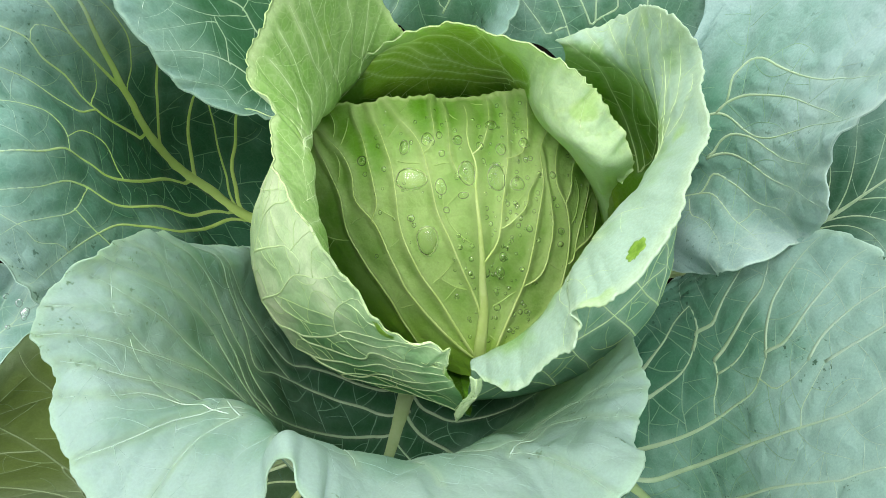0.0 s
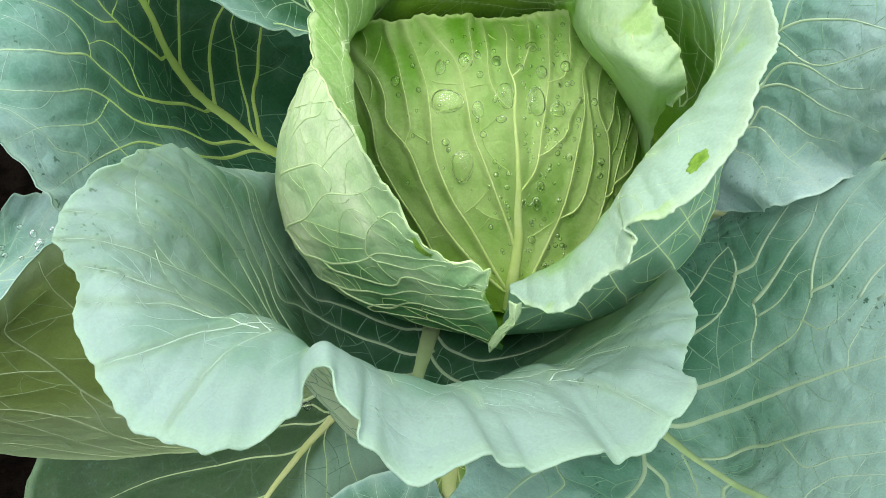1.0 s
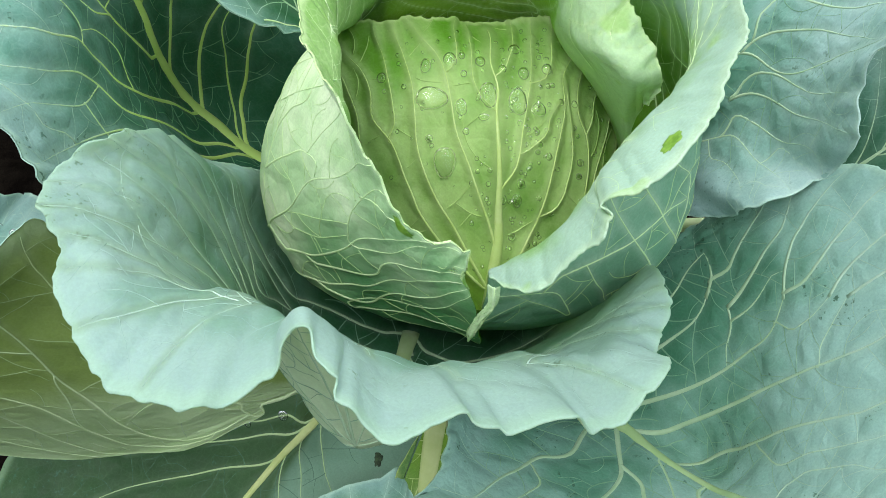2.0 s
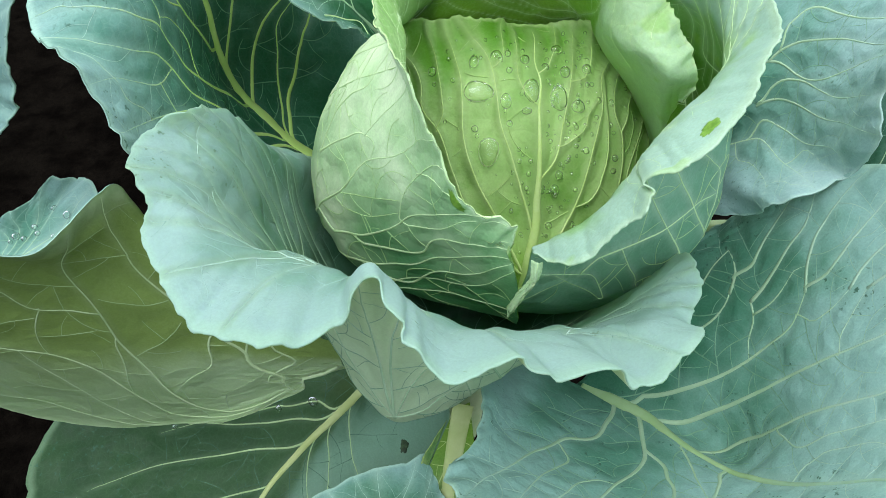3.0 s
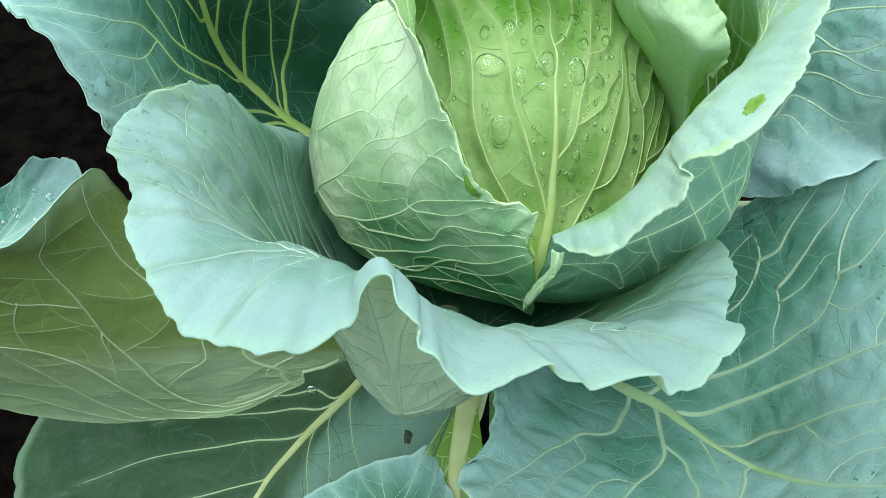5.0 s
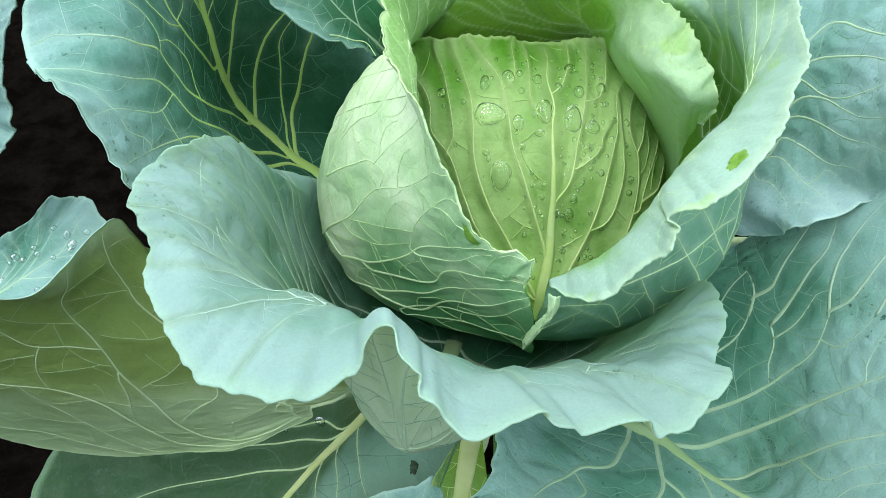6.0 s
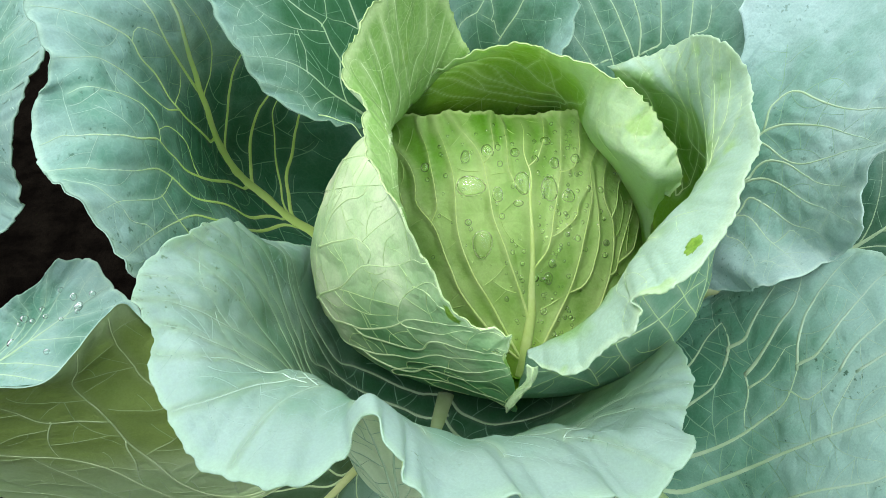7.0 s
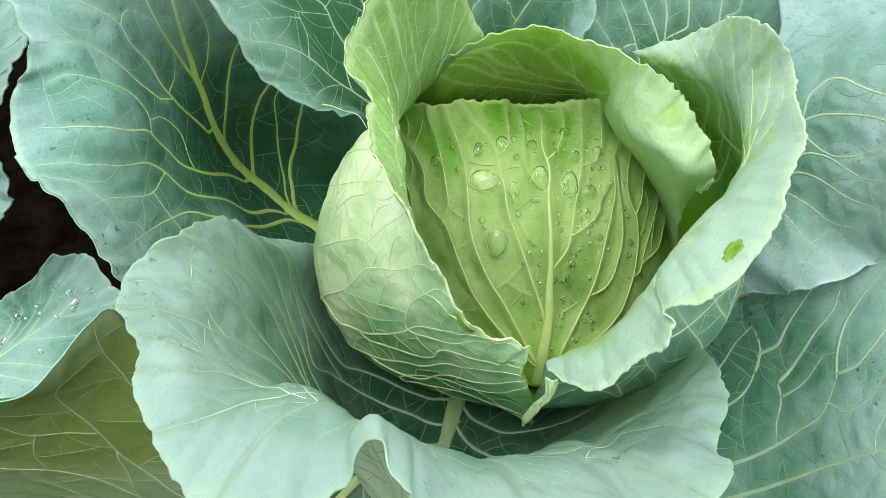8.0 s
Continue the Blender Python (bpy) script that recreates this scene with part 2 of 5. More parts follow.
FINE_BLUE = plain_material("fine_vein", (0.15, 0.29, 0.19), (0.21, 0.36, 0.26), 60, 0.5, glow=GLOW, tip=(0.38, 0.52, 0.44))
FINE_GREEN = plain_material("fine_green_vein", (0.07, 0.19, 0.10), (0.13, 0.27, 0.17), 60, 0.5, glow=GLOW, tip=(0.34, 0.48, 0.41))
FINE_OLIVE = plain_material("fine_olive_vein", (0.27, 0.37, 0.16), (0.33, 0.42, 0.21), 60, 0.5, glow=GLOW)
FINE_WRAP = plain_material("fine_wrapper_vein", (0.44, 0.61, 0.26), (0.52, 0.68, 0.34), 60, 0.5, glow=(0.72, 0.92, 0.42), through=0.3)
FINE_HEART = plain_material("fine_heart_vein", (0.34, 0.50, 0.12), (0.44, 0.59, 0.20), 60, 0.45, glow=GLOW)
RIB_LOW = plain_material("dull_yellow_vein", (0.26, 0.36, 0.16), (0.33, 0.43, 0.22), 60, 0.5, glow=GLOW)
FINE_LOW = plain_material("fine_dark_vein", (0.045, 0.10, 0.055), (0.07, 0.14, 0.08), 60, 0.5)
FINE = {RIB_LOW: FINE_LOW, RIB_HEART: FINE_HEART, RIB_BLUE: FINE_BLUE, RIB_WRAP: FINE_WRAP, RIB_GREEN: FINE_GREEN, RIB_OLIVE: FINE_OLIVE}
NIBBLED = plain_material("nibbled_green", (0.10, 0.22, 0.02), (0.24, 0.40, 0.06), 300, 0.4, glow=GLOW)
HOLE = plain_material("rotten_dark", (0.006, 0.014, 0.004), (0.03, 0.06, 0.02), 300, 0.5)
STALK = plain_material("cream_stalk", (0.32, 0.43, 0.19), (0.44, 0.52, 0.28), 40, 0.5)
# moist soil, taken down to near-black to hold the shade of the leaves around
SOIL = plain_material("shade_dark_soil", (0.0015, 0.0012, 0.001), (0.005, 0.004, 0.003), 30, 0.95, 0.006)



def water_material():
    m, n, l = material("water")
    w = n.new("ShaderNodeBsdfPrincipled")
    w.inputs["Base Color"].default_value = (1, 1, 1, 1)
    w.inputs["Roughness"].default_value, w.inputs["IOR"].default_value = 0.02, 1.33
    w.inputs["Transmission Weight"].default_value = 1.0
    l.new(w.outputs[0], n.new("ShaderNodeOutputMaterial").inputs["Surface"])
    return m


WATER = water_material()

# ---- meshes ----


def hermite(pts, knots, q):
    """A smooth curve through pts (n, ...) at the knots, taken at q."""
    pts, knots, q = np.asarray(pts, float), np.asarray(knots, float), np.asarray(q, float)
    if len(pts) == 2:
        f = ((q - knots[0]) / (knots[1] - knots[0])).reshape(-1, *[1] * (pts.ndim - 1))
        return pts[0] * (1 - f) + pts[1] * f
    slope = np.gradient(pts, knots, axis=0)
    i = np.clip(np.searchsorted(knots, q, side="right") - 1, 0, len(knots) - 2)
    shape = (-1, *[1] * (pts.ndim - 1))
    h = (knots[i + 1] - knots[i]).reshape(shape)
    s = ((q - knots[i]) / (knots[i + 1] - knots[i])).reshape(shape)
    return ((2 * s**3 - 3 * s**2 + 1) * pts[i] + (s**3 - 2 * s**2 + s) * h * slope[i]
            + (3 * s**2 - 2 * s**3) * pts[i + 1] + (s**3 - s**2) * h * slope[i + 1])


def wave(x, seed, octaves=3, base=1.0):
    """Smooth uneven waves along x, about -1 to 1."""
    r = np.random.RandomState(seed)
    out = np.zeros_like(x, float)
    for k in range(octaves):
        for _ in range(3):
            out += np.sin(2 * np.pi * base * 2**k * x * r.uniform(0.7, 1.4) + r.uniform(0, 6.3)) / (1.9 * 1.8**k)
    return out / 2


def mesh_object(name, verts, faces, mats, parent=None, slots=None, smooth=True):
    me = bpy.data.meshes.new(name)
    me.from_pydata([tuple(v) for v in verts], [], [tuple(int(i) for i in f) for f in faces])
    for m in mats:
        me.materials.append(m)
    if slots is not None:
        me.polygons.foreach_set("material_index", np.asarray(slots, np.int32))
    me.polygons.foreach_set("use_smooth", np.full(len(me.polygons), smooth))
    me.update()
    ob = new(name, me)
    if parent:
        ob.parent = parent
    return ob


class Blade:
    """The smooth surface of a leaf, from rings of control points (millimetres) between its base and its margin."""

    def __init__(self, rings, face, seed, ruffle=(0.0, 6.0), tooth=(0.0008, 14.0), blister=0.0006, reach=None, scallop=(0.002, 0.02)):
        rings = [np.array(r, float) / 1000 for r in rings]
        fine = np.linspace(0, 1, 481)
        curves = []
        for r in rings:
            d = np.r_[0, np.cumsum(np.linalg.norm(np.diff(r, axis=0), axis=1))]
            even = 0.75 * d / d[-1] + 0.25 * np.linspace(0, 1, len(r))
            curves.append(hermite(r, even, fine))
        curves = np.array(curves)
        if reach is None:
            d = np.linalg.norm(np.diff(curves, axis=0), axis=2).mean(1)
            reach = np.r_[0, np.cumsum(d)]
            reach = reach / reach[-1]
        self.down = np.linspace(0, 1, 121)
        grid = hermite(curves, reach, self.down)          # (r, u, 3)
        self.across = fine
        n = self.normals(grid)
        if (n * (np.array(face) - grid)).sum(2).mean() < 0:
            n = -n
        uu, rr = np.meshgrid(self.across, self.down)
        edge = np.clip((rr - 0.72) / 0.28, 0, 1) ** 2
        inward = grid[-1] - grid[-14]
        length = np.linalg.norm(inward, axis=1, keepdims=True) + 1e-9
        rows = np.linalg.norm(np.diff(grid[-1], axis=0), axis=1).sum() / 0.3    # margin length in units of 30 cm
        teeth = wave(self.across * rows, seed + 7, 3, tooth[1])
        if len(tooth) > 2:                                # small sharp teeth, 4 to 6 mm apart
            teeth = teeth + tooth[2] / tooth[0] * np.abs(np.sin(self.across * rows * 140 + 3 * wave(self.across * rows, seed + 9, 2, 5))) * (0.6 + 0.4 * wave(self.across * rows, seed + 10, 1, 8))
        # rounded lobes with narrow notches between them, of uneven depth
        arc = self.across * rows * 0.3 / scallop[1]
        phase = arc + 0.35 * wave(arc * 0.31, seed + 15, 2)
        depth = 0.25 + 1.1 * np.random.RandomState(seed + 17).rand(int(abs(phase).max()) + 3)[np.floor(phase + 0.5).astype(int)] ** 1.6
        lobes = (1 - np.abs(np.sin(np.pi * (phase + 0.5))) ** 0.55) * depth
        grid = grid - (inward / length)[None] * (np.clip((rr - 0.86) / 0.14, 0, 1) ** 1.5 * (tooth[0] * (teeth + 0.5) + scallop[0] * lobes)[None])[..., None]
        grid = grid + n * (np.clip((rr - 0.8) / 0.2, 0, 1) ** 2 * (scallop[0] * 0.8 * np.sin(2 * np.pi * phase) * depth)[None])[..., None]
        grid = grid + n * (edge * (ruffle[0] * wave(self.across * rows, seed + 3, 3, ruffle[1]))[None])[..., None]
        lump = wave(uu * 7 + 1.3 * rr, seed + 11, 2) * wave(rr * 5 + 0.7 * uu, seed + 13, 2)
        grid = grid + n * (blister * 2.0 * lump * np.clip(rr * 3, 0, 1))[..., None]
        self.grid, self.n = grid, self.orient(self.normals(grid), n)

    @staticmethod
    def normals(g):
        a, b = np.gradient(g, axis=0), np.gradient(g, axis=1)
        n = np.cross(a, b)
        size = np.linalg.norm(n, axis=2, keepdims=True)
        return n / np.maximum(size, 1e-12)

    @staticmethod
    def orient(n, like):
        return n * np.sign((n * like).sum(2, keepdims=True) + 1e-9)

    def take(self, field, u, r):
        u, r = np.clip(u, 0, 1) * 480, np.clip(r, 0, 1) * 120
        i, j = np.minimum(r.astype(int), 119), np.minimum(u.astype(int), 479)
        a, b = (r - i)[..., None], (u - j)[..., None]
        return (field[i, j] * (1 - a) * (1 - b) + field[i + 1, j] * a * (1 - b) + field[i, j + 1] * (1 - a) * b + field[i + 1, j + 1] * a * b)

    def at(self, u, r):
        return self.take(self.grid, np.asarray(u, float), np.asarray(r, float))

    def settle(self):
        """Keeps the slopes of the surface for lines that run over it."""
        self.pu, self.pr = np.gradient(self.grid, axis=1) * 480, np.gradient(self.grid, axis=0) * 120

    def slopes(self, u, r):
        i, j = min(max(int(r * 120 + 0.5), 0), 120), min(max(int(u * 480 + 0.5), 0), 480)
        return self.pu[i, j], self.pr[i, j], self.n[i, j]

    def point(self, u, r):
        r, u = min(max(r, 0), 1) * 120, min(max(u, 0), 1) * 480
        i, j = min(int(r), 119), min(int(u), 479)
        a, b, g = r - i, u - j, self.grid
        return g[i, j] * ((1 - a) * (1 - b)) + g[i + 1, j] * (a * (1 - b)) + g[i, j + 1] * ((1 - a) * b) + g[i + 1, j + 1] * (a * b)

    def nearness(self, lines, reach):
        """For each point of the grid, 1 on one of the lines, falling off within reach."""
        gap = np.linalg.norm(self.pu, axis=2).mean() / 480, np.linalg.norm(self.pr, axis=2).mean() / 120
        hu, hr = min(60, int(2.6 * reach / gap[0]) + 2), min(50, int(2.6 * reach / gap[1]) + 2)
        best = np.full(self.grid.shape[:2], 1e9)
        for l in lines:
            for (u, r), q in zip(l, self.at(l[:, 0], l[:, 1])):
                i, j = int(r * 120 + 0.5), int(u * 480 + 0.5)
                box = np.s_[max(0, i - hr):i + hr + 1, max(0, j - hu):j + hu + 1]
                best[box] = np.minimum(best[box], ((self.grid[box] - q) ** 2).sum(2))
        return np.exp(-best / reach**2)

    def normal(self, u, r):
        n = self.take(self.n, np.asarray(u, float), np.asarray(r, float))
        return n / (np.linalg.norm(n, axis=-1, keepdims=True) + 1e-9)


def default_veins(seed, middle, count, first=0.06, last=0.8, spread=(0.02, 0.98)):
    """Main veins on the (u, r) plane of a leaf whose own are not drawn one by one: the midrib, then laterals that fan out to the margin."""
    rnd = np.random.RandomState(seed)
    s = np.linspace(0, 1, 7)
    out = [("M", np.stack((np.full(7, middle) + 0.012 * np.sin(s * 5 + seed), s * 0.93), 1))]
    for limit in spread:
        for i in range(count):
            f = (i + 0.5 + rnd.uniform(-0.22, 0.22)) / count
            r0 = first + (last - first) * f**1.15
            ue = limit + (middle - limit) * f**0.95 * 0.93 + rnd.uniform(-0.012, 0.012)
            u = middle + (ue - middle) * (1 - (1 - s) ** 2.2)
            out.append(("A", np.stack((u, r0 + (0.975 - r0) * s), 1)))
    return out


class Net:
    """Points of the veins laid so far, kept in small cells, to find quickly whether one is close by."""

    def __init__(self, cell=0.005):
        self.cell, self.held = cell, {}

    def key(self, p):
        return int(p[0] // self.cell), int(p[1] // self.cell), int(p[2] // self.cell)

    def add(self, points):
        for p in points:
            self.held.setdefault(self.key(p), []).append((float(p[0]), float(p[1]), float(p[2])))

    def close(self, p, limit):
        a, b, c = self.key(p)
        x, y, z = float(p[0]), float(p[1]), float(p[2])
        limit = limit * limit
        for i in (a - 1, a, a + 1):
            for j in (b - 1, b, b + 1):
                for k in (c - 1, c, c + 1):
                    for q in self.held.get((i, j, k), ()):
                        if (q[0] - x) ** 2 + (q[1] - y) ** 2 + (q[2] - z) ** 2 < limit:
                            return True
        return False


def creep(blade, u, r, way, most, rnd, net, curl=0.0, wander=0.16, step=0.002, clear=0.004, low=0.04, high=0.985):
    """A line that runs over the blade from (u, r) in the direction way until it meets another vein, the margin or its length."""
    path, trail, gone = [(u, r)], [], 0.0
    while gone < most:
        pu, pr, n = blade.slopes(u, r)
        way = way + np.cross(n, way) * (curl + rnd.uniform(-wander, wander))
        way = way / (math.sqrt(way @ way) + 1e-12)
        a, b, c = pu @ pu + 1e-7, pu @ pr, pr @ pr + 1e-7
        e, f = pu @ way * step, pr @ way * step
        det = a * c - b * b
        u, r = u + (c * e - b * f) / det, r + (a * f - b * e) / det
        if not (0.004 < u < 0.996 and low < r < high):
            break
        here = blade.point(u, r)
        gone += step
        path.append((u, r))
        trail.append(here)
        if gone > clear and net.close(here, 0.0017 if gone > 0.006 else 0.0010):
            break
    return np.array(path), trail


def spread_branches(blade, lines, seed, gap=0.009, longest=0.040):
    """Finer veins that leave the drawn ones and run over the blade until they meet another, as a net. Returns (u, r) lines of two ranks."""
    rnd = np.random.RandomState(seed)
    net, found = Net(), []
    parents = [(l, blade.at(l[:, 0], l[:, 1])) for l in lines]
    for l, p in parents:
        net.add(p)
    for rank in (1, 2):
        made = []
        every = gap if rank == 1 else gap * 0.7
        for line, p in parents:
            along = np.r_[0, np.cumsum(np.linalg.norm(np.diff(p, axis=0), axis=1))]
            side, d = rnd.choice((-1, 1)), every * rnd.uniform(0.3, 1.0)
            while d < along[-1] - 0.003:
                u, r = np.interp(d, along, line[:, 0]), np.interp(d, along, line[:, 1])
                k = min(int(np.searchsorted(along, d)), len(p) - 1)
                t = p[k] - p[max(k - 1, 0)]
                t = t / (np.linalg.norm(t) + 1e-9)
                across = np.cross(blade.slopes(u, r)[2], t) * side
                angle = radians(rnd.uniform(55, 85))
                way = t * math.cos(angle) + across * math.sin(angle)
                if not net.close(p[k] + way * 0.0066, 0.0046 if rank == 1 else 0.0038):      # only where there is room
                    path, trail = creep(blade, u, r, way, longest * rnd.uniform(0.7, 1.2) / rank, rnd, net, rnd.uniform(-0.09, 0.03) * side, 0.09)
                    if len(path) > 3:
                        made.append((path, np.array([blade.point(u, r)] + trail)))
                        found.append((rank, path))
                        net.add(trail)
                side = -side
                d += every * rnd.uniform(0.6, 1.3)
        parents = made
    return found


def join_up(blade, lines, seed, run=0.05):
    """Lets every drawn vein begin on the vein behind it and run on until it meets another or the margin."""
    rnd = np.random.RandomState(seed + 41)
    pts = [blade.at(l[:, 0], l[:, 1]) for _, l in lines]
    net, out = Net(), []
    for p in pts:
        net.add(p)
    for k, (rank, l) in enumerate(lines):
        if rank == "M" or len(lines) == 1:
            for end in (0, 1):
                p = blade.at(l[:, 0], l[:, 1])
                if run and len(l) > 4 and 0.06 < l[-1, 1] < 0.95:
                    path, trail = creep(blade, l[-1, 0], l[-1, 1], p[-1] - p[-4], run, rnd, Net(), 0, 0.04, low=0.02)
                    l = np.concatenate((l, path[1:]))
                l = l[::-1]
            out.append((rank, np.clip(l, 0, 1)))
            continue
        rest = [(q, m[1]) for i, (q, m) in enumerate(zip(pts, lines)) if i != k]
        place, uv = np.concatenate([q for q, _ in rest]), np.concatenate([m for _, m in rest])
        ribs = np.concatenate([np.full(len(q), 0.45 if m[0] == "M" else 1.0) for i, (q, m) in enumerate(zip(pts, lines)) if i != k])
        p = pts[k]
        near = [np.sqrt(((place - e) ** 2).sum(1)).min() for e in (p[0], p[-1])]
        if l[-1, 1] < l[0, 1] - 0.05 and near[1] < near[0] + 0.004:
            l, p, near = l[::-1], p[::-1], near[::-1]
        if near[0] > 0.0008:
            back = p[0] - p[min(3, len(p) - 1)]
            back = back / (np.linalg.norm(back) + 1e-9)
            to = place - p[0]
            far = np.linalg.norm(to, axis=1) + 1e-9
            turn = (to @ back) / far
            score = np.where(turn > 0.25, far * (1 + 1.5 * (1 - turn)), far * 4) * ribs
            best = int(score.argmin())
            if run and far[best] < 0.036 and score[best] < 0.034:
                seam = hermite(np.array([uv[best], l[0], l[min(2, len(l) - 1)]]), [0, 1, 1.6], np.linspace(0, 1, max(3, int(far[best] / 0.003))))
                l = np.concatenate((seam[:-1], l))
            elif l[0, 1] > 0.06:
                path, _ = creep(blade, l[0, 0], l[0, 1], back, 0.04 if run else 0.008, rnd, net if run else Net(), 0, 0.05, clear=0.003, low=0.02)
                l = np.concatenate((path[:0:-1], l))
        tip = p[-1] - p[max(-4, -len(p))]
        if near[1] > 0.0015 and l[-1, 1] < 0.97:
            path, trail = creep(blade, l[-1, 0], l[-1, 1], tip, {"A": 0.06, "B": 0.035, "C": 0.016}[rank], rnd, net, 0, 0.10, clear=0.003, high=0.99)
            l = np.concatenate((l, path[1:]))
            net.add(trail)
        out.append((rank, np.clip(l, 0, 1)))
    return out


def tube(blade, u, r, w0, w1, verts, faces, rims, proud=0.16, sides=8, thick=0.0004, taper=0.8, lift=0.0):
    """A low rounded vein along (u, r) on both faces of the blade, from width w0 to w1."""
    p, n = blade.at(u, r), blade.normal(u, r)
    t = np.gradient(p, axis=0)
    t /= np.linalg.norm(t, axis=1, keepdims=True) + 1e-9
    b = np.cross(t, n)
    w = (np.linspace(1, 0, len(p)) ** taper * (w0 - w1) + w1) * np.clip(1.5 - 1.15 * np.asarray(r), 0.35, 1.2)
    rims.extend(np.repeat(r, sides))
    start = len(verts)
    a = 2 * np.pi * np.arange(sides) / sides
    ring = (p[:, None] + b[:, None] * (np.cos(a)[None, :, None] * w[:, None, None] / 2)
            + n[:, None] * (np.sin(a)[None, :, None] * (w * proud + thick + 0.00014)[:, None, None] + lift))
    verts.extend(ring.reshape(-1, 3))
    for i in range(len(p) - 1):
        for k in range(sides):
            c, d = start + i * sides + k, start + i * sides + (k + 1) % sides
            faces.append((c, d, d + sides, c + sides))
    faces.append(tuple(start + k for k in range(sides))[::-1])
    faces.append(tuple(start + (len(p) - 1) * sides + k for k in range(sides)))


class Leaf:
    """One leaf: first its surface, then its drawn veins, then build() makes the blade with its midrib and veins as parts."""

    def __init__(self, name, parent, label, rings, face, mats, rib_mat, seed, middle=0.5, count=7, rib=(0.007, 0.0012), side=0.0020, size=(150, 70),
                 ruffle=(0.0, 6.0), tooth=(0.0008, 14.0), thick=0.0008, blister=0.0006, gap=0.013, rib_only=None, ridge=-0.00012, tone=1.0, pillow=0.0013, halo=1.0, lean=(0.0, 1.0, 0.0), scallop=(0.0022, 0.02), run=0.05):
        self.blade = Blade(rings, face, seed, ruffle, tooth, blister, None, scallop)
        self.name, self.parent, self.label, self.mats, self.rib_mat, self.seed = name, parent, label, mats, rib_mat, seed
        self.middle, self.count, self.rib, self.side, self.size, self.thick, self.gap = middle, count, rib, side, size, thick, gap
        self.rib_only, self.ridge, self.tone, self.pillow, self.halo, self.lean = rib_only or rib_mat, ridge, tone, pillow, halo, lean
        self.lines, self.run = [], run

    @staticmethod
    def mark(ob, rims):
        ob.data.attributes.new("rim", "FLOAT", "POINT").data.foreach_set("value", np.array(rims, np.float32))
        return ob

    def vein(self, rank, *points):
        """A vein of rank M (midrib), A, B or C through points (u, r) of the surface."""
        p = np.array(points, float)
        d = np.r_[0, np.cumsum(np.linalg.norm(np.diff(self.blade.at(p[:, 0], p[:, 1]), axis=0), axis=1))]
        n = max(4, int(d[-1] / 0.004))
        self.lines.append((rank, np.clip(hermite(p, d, np.linspace(0, d[-1], n)), 0, 1)))

    def build(self):
        if not self.lines:
            for rank, p in default_veins(self.seed, self.middle, self.count):
                self.vein(rank, *p)
        blade, thick, seed = self.blade, self.thick, self.seed
        blade.settle()
        self.lines = join_up(blade, self.lines, seed, self.run)
        branches = spread_branches(blade, [l for _, l in self.lines], seed, gap=self.gap)
        # the blade swells between its veins
        if self.pillow:
            swell = 1 - blade.nearness([l for _, l in self.lines] + [l for rank, l in branches if rank == 1], 0.0075)
            rise = self.pillow * swell * np.clip((1 - blade.down) * 14, 0, 1)[:, None]
            blade.grid = blade.grid + blade.n * rise[..., None]
            blade.n = blade.orient(blade.normals(blade.grid), blade.n)
        nu, nr = self.size
        uu, rr = np.meshgrid(np.linspace(0, 1, nu), 1 - (1 - np.linspace(0, 1, nr)) ** 1.15)
        p, n = blade.at(uu, rr).reshape(-1, 3), blade.normal(uu, rr).reshape(-1, 3)
        # nearness to the veins, for the pale halo and the furrow
        halo = 0.3 * blade.nearness([l for rank, l in branches if rank == 1], 0.0016 * self.halo)
        for rank, reach in (("M", 0.006), ("A", 0.0032), ("B", 0.0024), ("C", 0.0018)):
            some = [l for k, l in self.lines if k == rank]
            if some:
                halo = np.maximum(halo, blade.nearness(some, reach * self.halo))
        near = blade.take(halo[..., None], uu, rr).ravel()
        p = p + n * (near * self.ridge)[:, None]
        verts = np.concatenate((p + n * thick / 2, p - n * thick / 2))
        i, j = np.meshgrid(np.arange(nr - 1), np.arange(nu - 1), indexing="ij")
        a = (i * nu + j).ravel()
        up = np.stack((a, a + 1, a + nu + 1, a + nu), 1)
        m = nr * nu
        if (np.cross(p[up[:, 1]] - p[up[:, 0]], p[up[:, 3]] - p[up[:, 0]]) * n[up[:, 0]]).sum(1).mean() < 0:
            up = up[:, ::-1]
        down = up[:, ::-1] + m
        ring = np.concatenate((np.arange(nu), (np.arange(1, nr) * nu + nu - 1), (nr - 1) * nu + np.arange(nu - 2, -1, -1), np.arange(nr - 2, 0, -1) * nu))
        nxt = np.roll(ring, -1)
        band = np.stack((ring, nxt, nxt + m, ring + m), 1)
        slots = np.r_[np.zeros(len(up)), np.ones(len(down)), np.zeros(len(band))]
        ob = mesh_object(self.name, verts, np.concatenate((up, down, band)), self.mats, self.parent, slots)
        me = ob.data
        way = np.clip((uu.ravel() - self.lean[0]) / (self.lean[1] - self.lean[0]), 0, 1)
        paler = self.lean[2] * way * way * (3 - 2 * way)          # one flank of the leaf is paler; on the head leaves this paints light and shade
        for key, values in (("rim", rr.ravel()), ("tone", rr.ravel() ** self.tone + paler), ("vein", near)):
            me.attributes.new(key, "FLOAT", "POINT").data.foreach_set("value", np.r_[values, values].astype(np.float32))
        if self.label:
            ob["label"] = self.label
        for rank, l in self.lines:
            if rank == "M":
                v, f, q = [], [], []
                tube(blade, l[:, 0], l[:, 1], self.rib[0], self.rib[1], v, f, q, proud=0.2, sides=12, thick=thick / 2, taper=1.4, lift=self.ridge * 0.9)
                self.mark(mesh_object("midrib", v, f, [self.rib_only], ob), q)
            elif rank != "C":
                v, f, q = [], [], []
                w = self.side * (1.0 if rank == "A" else 0.6)
